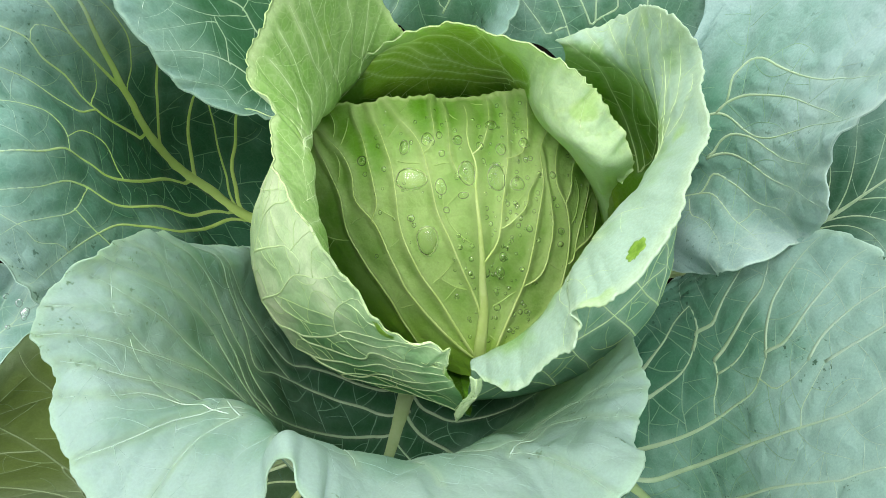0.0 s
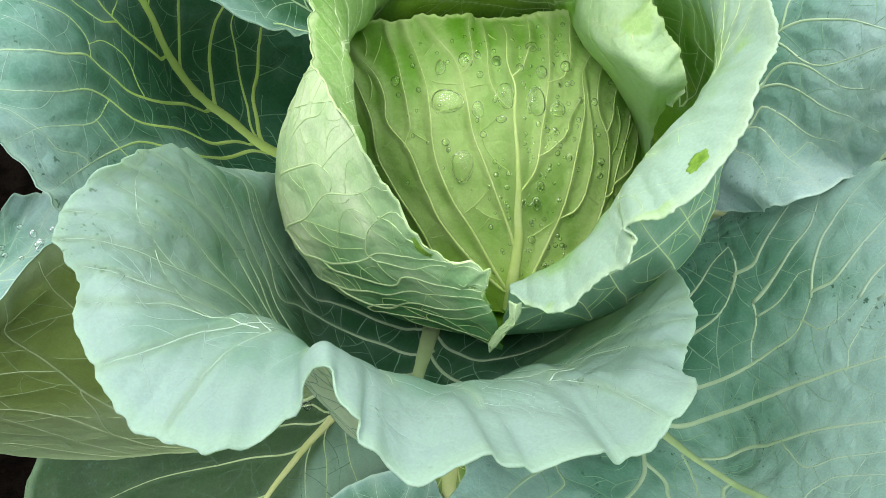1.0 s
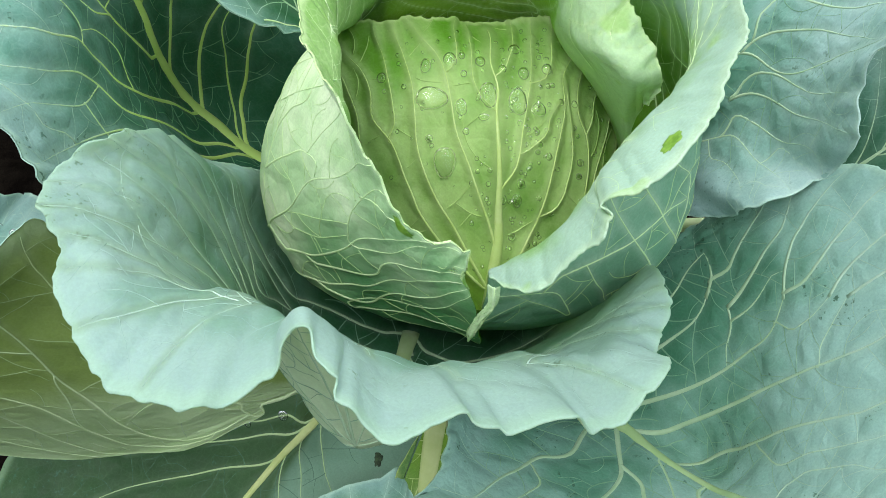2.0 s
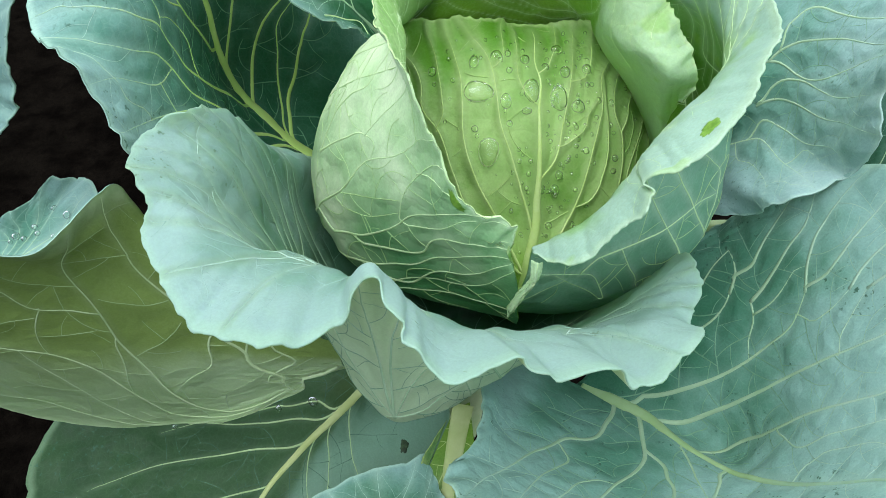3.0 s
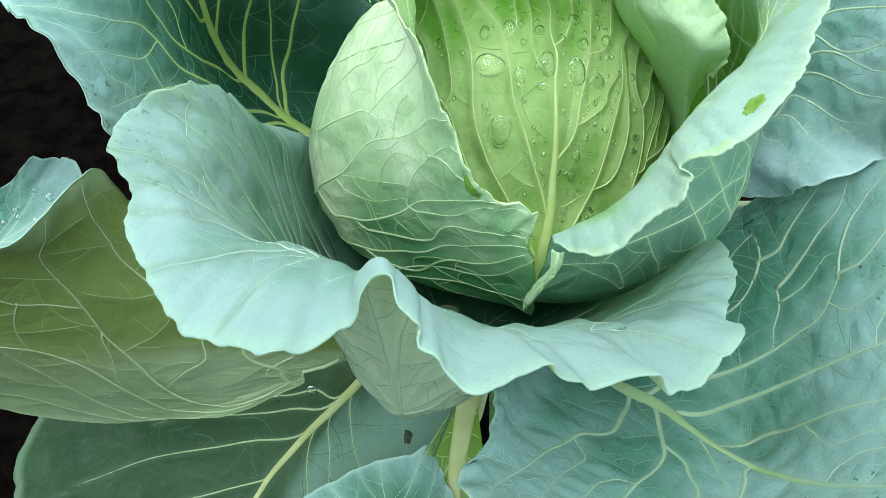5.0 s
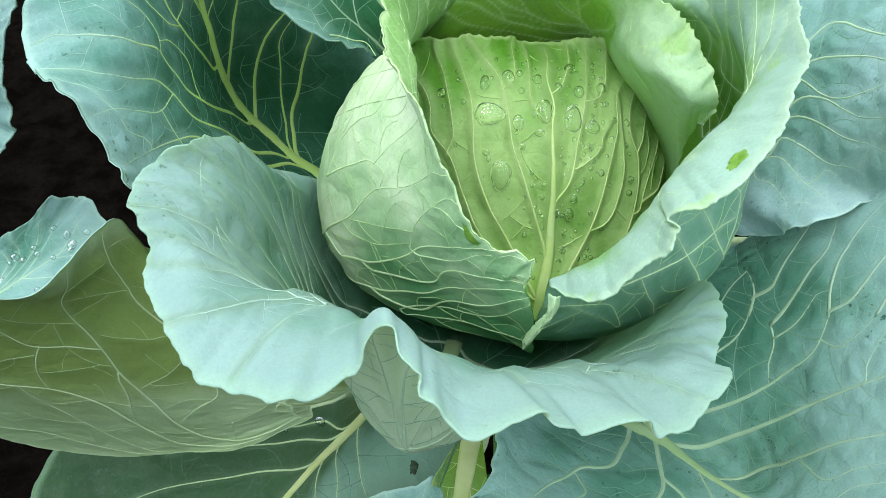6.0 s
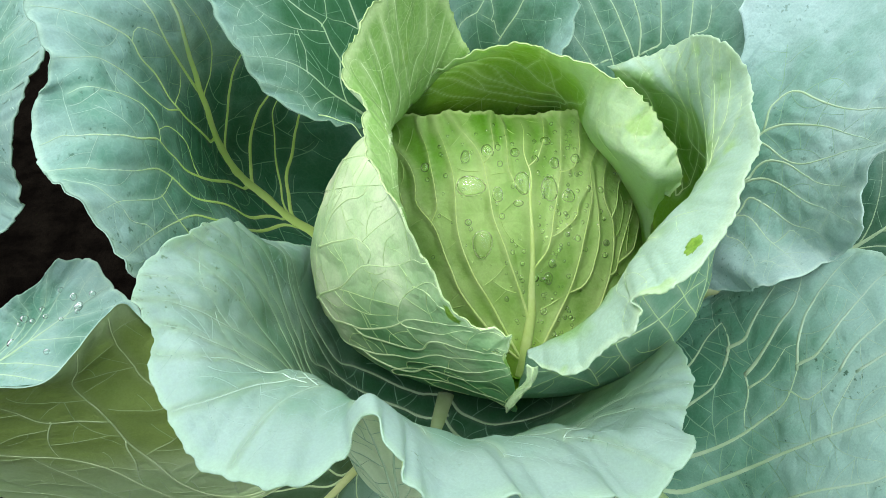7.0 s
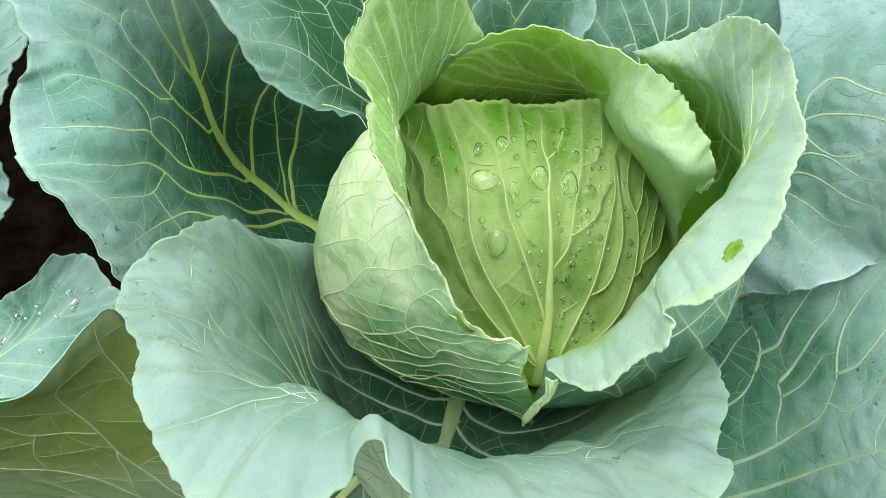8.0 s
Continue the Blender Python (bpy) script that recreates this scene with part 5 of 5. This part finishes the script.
blade.vein("B", (0.940, 0.417), (0.613, 0.150), (0.371, 0.200))
blade.build()

blade = Leaf("lower_leaf", cabbage, "old dark green leaf lying low with a yellowish midrib", [
    [(-50, 338, -62), (-56, 332, -64), (-58, 324, -64)],
    [(-80, 318, -72), (-115, 300, -88), (-150, 260, -98), (-140, 225, -104), (-105, 235, -98), (-70, 285, -80)],
    [(-85, 325, -76), (-170, 315, -94), (-240, 270, -104), (-230, 205, -120), (-170, 165, -125), (-110, 170, -118), (-50, 215, -97), (-36, 262, -82)],
    [(-62, 345, -66), (-140, 345, -84), (-250, 325, -92), (-340, 270, -102), (-366, 232, -112), (-376, 190, -126), (-352, 138, -140), (-282, 88, -150), (-200, 76, -160), (-110, 98, -150), (-40, 140, -130), (-8, 190, -108), (-14, 262, -78)],
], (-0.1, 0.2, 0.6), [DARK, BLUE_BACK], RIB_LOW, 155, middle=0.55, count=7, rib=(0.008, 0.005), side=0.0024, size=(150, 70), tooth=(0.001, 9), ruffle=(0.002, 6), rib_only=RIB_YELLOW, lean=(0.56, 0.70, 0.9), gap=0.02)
# veins 155
blade.vein("M", (0.658, 0.217), (0.623, 0.283), (0.592, 0.350), (0.585, 0.433), (0.581, 0.525), (0.590, 0.617))
blade.vein("A", (0.579, 0.367), (0.496, 0.483), (0.460, 0.600), (0.442, 0.725), (0.448, 0.842))
blade.vein("A", (0.583, 0.542), (0.552, 0.608), (0.525, 0.700))
blade.vein("A", (0.585, 0.275), (0.475, 0.367), (0.425, 0.475), (0.402, 0.575))
blade.vein("A", (0.621, 0.242), (0.450, 0.317), (0.381, 0.442))
blade.vein("B", (0.665, 0.242), (0.765, 0.375), (0.792, 0.533))
blade.vein("B", (0.633, 0.308), (0.706, 0.433), (0.723, 0.533))
blade.vein("B", (0.610, 0.358), (0.648, 0.450), (0.683, 0.575))
blade.vein("C", (0.615, 0.375), (0.640, 0.458), (0.669, 0.558))
dark_leaf = blade.blade
dark_blade = blade.build()

blade = Leaf("lower_leaf", cabbage, "torn low leaf with a thick yellow midrib", [
    [(-8, 252, -54), (-3, 250, -55), (2, 252, -54)],
    [(-20, 225, -72), (-12, 222, -72), (-8, 220, -72), (-4, 222, -72), (8, 226, -70)],
    [(-34, 190, -90), (-20, 182, -96), (-12, 180, -98), (-4, 182, -96), (16, 190, -86)],
    [(-16, 240, -64), (-36, 205, -80), (-42, 170, -95), (-42, 120, -110), (-15, 88, -122), (30, 110, -112), (54, 150, -96), (54, 215, -78), (42, 250, -68), (14, 262, -60)],
], (0, 0.1, 0.6), [YOUNG, BLUE_BACK], RIB_YELLOW, 167, middle=0.5, count=4, rib=(0.015, 0.010), side=0.0018, size=(90, 40), tooth=(0.001, 16), ruffle=(0.001, 9), scallop=(0.0008, 0.02), pillow=0.0, blister=0.0)
# veins 167
blade.build()


blade = Leaf("lower_leaf", cabbage, "low wet blue-green leaf under the torn one", [
    [(-20, 290, -80), (-25, 285, -82), (-20, 280, -82)],
    [(-60, 285, -112), (-75, 255, -122), (-50, 235, -126), (-10, 250, -118)],
    [(-90, 290, -120), (-120, 250, -132), (-115, 200, -142), (-60, 180, -145), (0, 200, -138), (20, 240, -122)],
    [(-60, 315, -105), (-120, 300, -122), (-155, 250, -140), (-150, 190, -152), (-100, 140, -158), (-30, 130, -158), (30, 160, -148), (45, 210, -132), (30, 260, -112)],
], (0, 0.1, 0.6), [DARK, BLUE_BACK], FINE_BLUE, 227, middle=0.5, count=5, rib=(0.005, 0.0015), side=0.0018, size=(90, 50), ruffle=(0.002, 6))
# veins 227
blade.vein("A", (0.353, 0.888), (0.470, 0.627), (0.693, 0.538))
low_leaf = blade.blade
low_blade = blade.build()


blade = Leaf("lower_leaf", cabbage, "wet blue-green leaf tip lying over the old dark leaf", [
    [(-40, 60, -110), (-28, 58, -110), (-16, 60, -110)],
    [(-80, 100, -98), (-55, 112, -90), (-30, 112, -88), (-8, 104, -94), (2, 90, -102)],
    [(-110, 112, -98), (-92, 146, -86), (-60, 160, -80), (-36, 162, -80), (-16, 150, -86), (4, 118, -98)],
    [(-150, 110, -104), (-131, 164, -90), (-104, 182, -84), (-79, 196, -81), (-45, 207, -80), (-30, 217, -82), (-22, 198, -86), (-8, 170, -92), (12, 120, -104)],
], (0, 0.1, 0.6), [BLUE_DULL, BLUE_BACK], RIB_BLUE, 239, tone=3.0, middle=0.45, count=4, rib=(0.003, 0.001), side=0.0016, size=(120, 60), ruffle=(0.0015, 6), scallop=(0.0012, 0.02))
blade.build()


def build_stalk():
    """The pale stalk of a leaf, bent up from the stem."""
    way = hermite(np.array([(0.03, 0.325, 0.02), (0.10, 0.338, 0.06), (0.165, 0.330, 0.100), (0.198, 0.312, 0.125)]), [0, 0.4, 0.75, 1], np.linspace(0, 1, 18))
    t = np.gradient(way, axis=0)
    t /= np.linalg.norm(t, axis=1, keepdims=True)
    b = np.cross(t, (0, 0, 1.0))
    b /= np.linalg.norm(b, axis=1, keepdims=True)
    c = np.cross(b, t)
    verts, faces = [], []
    for i, p in enumerate(way):
        r = 0.0105 - 0.0055 * i / 17
        for k in range(12):
            a = 2 * math.pi * k / 12
            verts.append(p + b[i] * r * math.cos(a) + c[i] * r * 0.7 * math.sin(a))
    for i in range(17):
        for k in range(12):
            faces.append((i * 12 + k, i * 12 + (k + 1) % 12, (i + 1) * 12 + (k + 1) % 12, (i + 1) * 12 + k))
    return mesh_object("leaf_stalk", verts, faces, [STALK], cabbage)


build_stalk()


def build_stem():
    verts, faces = [], []
    rows, sides = 14, 18
    for i in range(rows):
        f = i / (rows - 1)
        z = GROUND - 0.03 + f * (0.10 - GROUND + 0.03)
        for k in range(sides):
            a = 2 * math.pi * k / sides
            r = 0.017 + 0.012 * f**2 + 0.0015 * math.sin(3 * a + 9 * f)
            verts.append((0.005 + r * math.cos(a), 0.315 + r * math.sin(a), z))
    for i in range(rows - 1):
        for k in range(sides):
            faces.append((i * sides + k, i * sides + (k + 1) % sides, (i + 1) * sides + (k + 1) % sides, (i + 1) * sides + k))
    return mesh_object("stem", verts, faces, [STALK], cabbage)


build_stem()

blade = Leaf("torn_flap", cabbage, "pale torn shred hanging from the head leaf", [
    [(13, 176, 213), (16, 174, 213), (19, 176, 212)],
    [(14, 174, 202), (16, 172, 201), (19, 175, 203)],
    [(10, 175, 190), (12, 173, 187), (16, 176, 190)],
    [(7, 176, 178), (9, 174, 174), (12, 177, 179)],
    [(6, 177, 171), (7, 176, 164), (9, 177, 170), (10, 178, 166)],
], (0.0, 0.0, 0.5), [WRAP_BACK, WRAP], RIB_WRAP, 215, rib=(0.0006, 0.0004), side=0.0004, size=(24, 40), tooth=(0.0004, 30), ruffle=(0.0004, 20), scallop=(0.0, 0.02), pillow=0.0, count=1, gap=0.05, lean=(-2.0, -1.0, 1.0))
# veins 215
blade.build()



def build_curl():
    """A thin dry strip that curls beside the head."""
    way = np.array([(-127, 342, 245), (-114, 335, 250), (-103, 325, 254), (-91, 312, 259), (-87, 307, 256)]) / 1000
    d = np.r_[0, np.cumsum(np.linalg.norm(np.diff(way, axis=0), axis=1))]
    way = hermite(way, d, np.linspace(0, d[-1], 60))
    t = np.gradient(way, axis=0)
    t /= np.linalg.norm(t, axis=1, keepdims=True)
    b = np.cross(t, (0, 1.0, 0.4))
    b /= np.linalg.norm(b, axis=1, keepdims=True)
    c = np.cross(b, t)
    verts, faces = [], []
    for i, p in enumerate(way):
        w = 0.0009 * (1 - 0.6 * i / 59)
        for k in range(8):
            a = 2 * math.pi * k / 8
            verts.append(p + b[i] * w * math.cos(a) + c[i] * w * 0.45 * math.sin(a))
    for i in range(59):
        for k in range(8):
            faces.append((i * 8 + k, i * 8 + (k + 1) % 8, (i + 1) * 8 + (k + 1) % 8, (i + 1) * 8 + k))
    ob = mesh_object("curled_shred", verts, faces, [RIB_WRAP], cabbage)
    ob["label"] = "thin pale curled shred of leaf margin"
    return ob


build_curl()

# ---- the neighbouring plants ----
neighbour = tagged(new("cabbage_plant"), "neighbouring cabbage with wet blue-green outer leaves", "cabbage")
blade = Leaf("outer_leaf", neighbour, "low blue-green leaf sprinkled with water drops", [
    [(-470, 260, -40), (-475, 275, -38), (-470, 290, -40)],
    [(-400, 240, 5), (-390, 290, 15), (-395, 330, 15), (-430, 330, 0)],
    [(-330, 215, 15), (-250, 270, 28), (-292, 335, 42), (-322, 358, 42), (-342, 376, 55), (-356, 382, 48), (-372, 372, 56), (-388, 355, 42), (-405, 345, 36), (-440, 350, 0)],
], (-0.2, 0.1, 0.6), [BLUE, BLUE_BACK], RIB_BLUE, 179, tone=0.4, middle=0.5, count=5, rib=(0.005, 0.001), side=0.0015, size=(100, 50), ruffle=(0.002, 8))
# veins 179
wet_leaf = blade.blade
blade.build()
blade = Leaf("outer_leaf", neighbour, "upright blue-green leaf edge beside dark soil", [
    [(-490, 420, 60), (-500, 430, 64), (-505, 445, 60)],
    [(-420, 360, 120), (-400, 380, 190), (-420, 420, 230), (-460, 450, 210)],
    [(-400, 330, 110), (-346, 330, 154), (-328, 330, 215), (-296, 330, 268), (-278, 336, 290), (-290, 400, 312), (-340, 450, 332), (-420, 482, 322), (-500, 472, 252)],
], (-0.3, 0.0, 0.6), [BLUE, BLUE_BACK], RIB_BLUE, 191, middle=0.5, count=6, rib=(0.006, 0.001), side=0.0018, size=(110, 50), ruffle=(0.003, 6))
# veins 191
blade.build()
other = tagged(new("cabbage_plant"), "neighbouring cabbage with a pale-veined leaf in shade", "cabbage")
blade = Leaf("outer_leaf", other, "shaded blue-green leaf with a pale midrib", [
    [(232, 345, 112), (236, 340, 108), (242, 336, 106)],
    [(250, 350, 165), (262, 345, 165), (275, 330, 160), (272, 318, 135)],
    [(240, 362, 150), (255, 374, 222), (292, 374, 262), (332, 344, 242), (336, 300, 202), (304, 290, 152), (256, 318, 118)],
], (0.1, 0.1, 0.6), [BLUE, BLUE_BACK], RIB_BLUE, 203, middle=0.5, count=5, rib=(0.005, 0.001), side=0.0015, size=(90, 50))
# veins 203
blade.build()

# ---- water and small marks ----
# drops
water_drop(heart, 0.312, 0.700, 20.6, 13.1, "large flat clear water drop on the heart leaf", "drops on the heart leaf")
water_drop(heart, 0.354, 0.536, 14.4, 17.9, "large flat clear water drop on the heart leaf", "drops on the heart leaf")
water_drop(heart, 0.462, 0.733, 11.0, 15.1, "large flat clear water drop on the heart leaf", "drops on the heart leaf")
water_drop(heart, 0.543, 0.728, 11.7, 16.5, "large flat clear water drop on the heart leaf", "drops on the heart leaf")
water_drop(heart, 0.601, 0.715, 8.6, 9.3, "round clear water drop on the heart leaf", "drops on the heart leaf")
water_drop(heart, 0.301, 0.789, 6.2, 9.6, "round clear water drop on the heart leaf", "drops on the heart leaf")
water_drop(heart, 0.369, 0.819, 8.6, 9.3, "round clear water drop on the heart leaf", "drops on the heart leaf")
water_drop(heart, 0.567, 0.879, 7.2, 6.5, "round clear water drop on the heart leaf", "drops on the heart leaf")
water_drop(heart, 0.450, 0.823, 6.2, 6.2, "round clear water drop on the heart leaf", "drops on the heart leaf")
water_drop(heart, 0.644, 0.833, 6.2, 6.9, "round clear water drop on the heart leaf", "drops on the heart leaf")
water_drop(heart, 0.568, 0.807, 6.9, 7.6, "round clear water drop on the heart leaf", "drops on the heart leaf")
water_drop(heart, 0.175, 0.728, 5.8, 6.2, "round clear water drop on the heart leaf", "drops on the heart leaf")
water_drop(heart, 0.389, 0.688, 7.6, 9.6, "round clear water drop on the heart leaf", "drops on the heart leaf")
water_drop(heart, 0.509, 0.811, 4.8, 5.5, "round clear water drop on the heart leaf", "drops on the heart leaf")
water_drop(heart, 0.403, 0.836, 4.1, 4.5, "round clear water drop on the heart leaf", "drops on the heart leaf")
water_drop(heart, 0.448, 0.670, 6.5, 4.5, "round clear water drop on the heart leaf", "drops on the heart leaf")
water_drop(heart, 0.313, 0.595, 4.5, 4.5, "round clear water drop on the heart leaf", "drops on the heart leaf")
water_drop(heart, 0.668, 0.746, 4.1, 4.5, "round clear water drop on the heart leaf", "drops on the heart leaf")
water_drop(heart, 0.714, 0.748, 4.1, 4.8, "round clear water drop on the heart leaf", "drops on the heart leaf")
water_drop(heart, 0.729, 0.572, 4.5, 4.8, "round clear water drop on the heart leaf", "drops on the heart leaf")
water_drop(heart, 0.728, 0.531, 4.1, 4.1, "round clear water drop on the heart leaf", "drops on the heart leaf")
water_drop(heart, 0.553, 0.501, 5.2, 5.8, "round clear water drop on the heart leaf", "drops on the heart leaf")
water_drop(heart, 0.544, 0.455, 5.8, 8.6, "round clear water drop on the heart leaf", "drops on the heart leaf")
water_drop(heart, 0.540, 0.345, 4.8, 4.8, "round clear water drop on the heart leaf", "drops on the heart leaf")
water_drop(heart, 0.629, 0.582, 4.1, 4.8, "round clear water drop on the heart leaf", "drops on the heart leaf")
water_drop(heart, 0.506, 0.453, 4.1, 6.2, "round clear water drop on the heart leaf", "drops on the heart leaf")
water_drop(heart, 0.461, 0.448, 3.1, 3.4, "small clear water drop on the heart leaf", "drops on the heart leaf")
water_drop(heart, 0.466, 0.491, 3.1, 3.4, "small clear water drop on the heart leaf", "drops on the heart leaf")
water_drop(heart, 0.470, 0.529, 3.1, 3.1, "small clear water drop on the heart leaf", "drops on the heart leaf")
water_drop(heart, 0.509, 0.613, 3.1, 3.1, "small clear water drop on the heart leaf", "drops on the heart leaf")
water_drop(heart, 0.522, 0.595, 2.8, 3.1, "small clear water drop on the heart leaf", "drops on the heart leaf")
water_drop(heart, 0.620, 0.659, 3.1, 3.1, "small clear water drop on the heart leaf", "drops on the heart leaf")
water_drop(heart, 0.239, 0.717, 3.1, 3.1, "small clear water drop on the heart leaf", "drops on the heart leaf")
water_drop(heart, 0.183, 0.690, 2.8, 2.8, "small clear water drop on the heart leaf", "drops on the heart leaf")
water_drop(heart, 0.520, 0.897, 3.1, 3.1, "small clear water drop on the heart leaf", "drops on the heart leaf")
water_drop(heart, 0.629, 0.922, 3.1, 2.8, "small clear water drop on the heart leaf", "drops on the heart leaf")
water_drop(heart, 0.643, 0.957, 2.4, 2.8, "small clear water drop on the heart leaf", "drops on the heart leaf")
water_drop(heart, 0.658, 0.910, 2.4, 2.8, "small clear water drop on the heart leaf", "drops on the heart leaf")
water_drop(heart, 0.454, 0.799, 2.4, 2.8, "small clear water drop on the heart leaf", "drops on the heart leaf")
water_drop(heart, 0.401, 0.782, 4.1, 4.1, "round clear water drop on the heart leaf", "drops on the heart leaf")
water_drop(heart, 0.427, 0.760, 2.4, 2.4, "small clear water drop on the heart leaf", "drops on the heart leaf")
water_drop(heart, 0.404, 0.626, 4.1, 4.1, "round clear water drop on the heart leaf", "drops on the heart leaf")
water_drop(heart, 0.433, 0.718, 2.4, 3.1, "small clear water drop on the heart leaf", "drops on the heart leaf")
water_drop(heart, 0.692, 0.900, 2.4, 2.4, "small clear water drop on the heart leaf", "drops on the heart leaf")
water_drop(heart, 0.504, 0.401, 2.8, 2.8, "small clear water drop on the heart leaf", "drops on the heart leaf")
water_drop(heart, 0.531, 0.400, 2.8, 3.1, "small clear water drop on the heart leaf", "drops on the heart leaf")
water_drop(heart, 0.570, 0.409, 2.4, 2.4, "small clear water drop on the heart leaf", "drops on the heart leaf")
water_drop(heart, 0.506, 0.357, 2.4, 2.4, "small clear water drop on the heart leaf", "drops on the heart leaf")
water_drop(heart, 0.579, 0.557, 2.4, 2.4, "small clear water drop on the heart leaf", "drops on the heart leaf")
water_drop(heart, 0.566, 0.593, 2.4, 2.4, "small clear water drop on the heart leaf", "drops on the heart leaf")
water_drop(heart, 0.495, 0.575, 2.4, 2.4, "small clear water drop on the heart leaf", "drops on the heart leaf")
water_drop(heart, 0.595, 0.650, 2.8, 3.1, "small clear water drop on the heart leaf", "drops on the heart leaf")
water_drop(heart, 0.705, 0.677, 3.4, 3.1, "small clear water drop on the heart leaf", "drops on the heart leaf")
water_drop(heart, 0.717, 0.654, 2.8, 2.8, "small clear water drop on the heart leaf", "drops on the heart leaf")
water_drop(heart, 0.610, 0.782, 2.4, 2.8, "small clear water drop on the heart leaf", "drops on the heart leaf")
water_drop(heart, 0.585, 0.843, 2.4, 2.4, "small clear water drop on the heart leaf", "drops on the heart leaf")
water_drop(wet_leaf, 0.786, 0.579, 7.9, 6.9, "clear water drop on a low leaf", "drops on the low leaf")
water_drop(wet_leaf, 0.668, 0.646, 5.9, 4.9, "clear water drop on a low leaf", "drops on the low leaf")
water_drop(wet_leaf, 0.574, 0.655, 4.9, 4.9, "clear water drop on a low leaf", "drops on the low leaf")
water_drop(wet_leaf, 0.549, 0.820, 5.9, 6.9, "clear water drop on a low leaf", "drops on the low leaf")
water_drop(wet_leaf, 0.511, 0.832, 5.9, 5.9, "clear water drop on a low leaf", "drops on the low leaf")
water_drop(wet_leaf, 0.493, 0.809, 4.4, 4.4, "clear water drop on a low leaf", "drops on the low leaf")
water_drop(wet_leaf, 0.504, 0.732, 4.4, 3.9, "clear water drop on a low leaf", "drops on the low leaf")
water_drop(wet_leaf, 0.802, 0.534, 4.4, 3.9, "clear water drop on a low leaf", "drops on the low leaf")
water_drop(wet_leaf, 0.677, 0.413, 7.9, 7.9, "clear water drop on a low leaf", "drops on the low leaf")
water_drop(wet_leaf, 0.363, 0.667, 4.9, 4.9, "clear water drop on a low leaf", "drops on the low leaf")
water_drop(wet_leaf, 0.506, 0.822, 6.9, 6.9, "clear water drop on a low leaf", "drops on the low leaf")
water_drop(wet_leaf, 0.660, 0.566, 5.9, 4.9, "clear water drop on a low leaf", "drops on the low leaf")
water_drop(wet_leaf, 0.630, 0.784, 4.9, 4.9, "clear water drop on a low leaf", "drops on the low leaf")
water_drop(wet_leaf, 0.519, 0.906, 5.9, 4.9, "clear water drop on a low leaf", "drops on the low leaf")
nibbled_spot(right_wrap, right_leaf, 0.377, 0.968, 12.0, 9.0, 3)
left_spot = nibbled_spot(left_wrap, left_leaf, 0.172, 0.955, 13.0, 6.0, 5, -1)
water_drop(dark_leaf, 0.426, 0.342, 10.9, 7.9, "clear water drop on a dark low leaf", "drops on the dark leaves")
water_drop(dark_leaf, 0.391, 0.446, 6.9, 4.9, "clear water drop on a dark low leaf", "drops on the dark leaves")
water_drop(dark_leaf, 0.349, 0.493, 5.9, 4.4, "clear water drop on a dark low leaf", "drops on the dark leaves")
water_drop(dark_leaf, 0.392, 0.593, 4.4, 3.9, "clear water drop on a dark low leaf", "drops on the dark leaves")
water_drop(dark_leaf, 0.389, 0.701, 4.9, 3.9, "clear water drop on a dark low leaf", "drops on the dark leaves")
water_drop(low_leaf, 0.287, 0.434, 4.4, 6.4, "clear water drop on a dark low leaf", "drops on the dark leaves")
water_drop(low_leaf, 0.120, 0.513, 3.9, 3.9, "clear water drop on a dark low leaf", "drops on the dark leaves")
water_drop(low_leaf, 0.332, 0.509, 3.5, 3.5, "clear water drop on a dark low leaf", "drops on the dark leaves")
water_drop(low_leaf, 0.677, 0.436, 3.5, 3.5, "clear water drop on a dark low leaf", "drops on the dark leaves")
water_drop(low_leaf, 0.704, 0.512, 4.4, 3.0, "clear water drop on a dark low leaf", "drops on the dark leaves")
water_drop(low_leaf, 0.407, 0.524, 3.5, 3.5, "clear water drop on a dark low leaf", "drops on the dark leaves")
nibbled_spot(dark_leaf, dark_blade, 0.906, 0.622, 11.0, 9.0, 11, 1, HOLE, "dark rotten hole in the leaf")
spray(heart, 8, 190, (0.42, 0.66), (0.2, 0.88), (1.2, 3.3))
spray(heart, 9, 110, (0.2, 0.85), (0.45, 0.97), (1.1, 2.7))
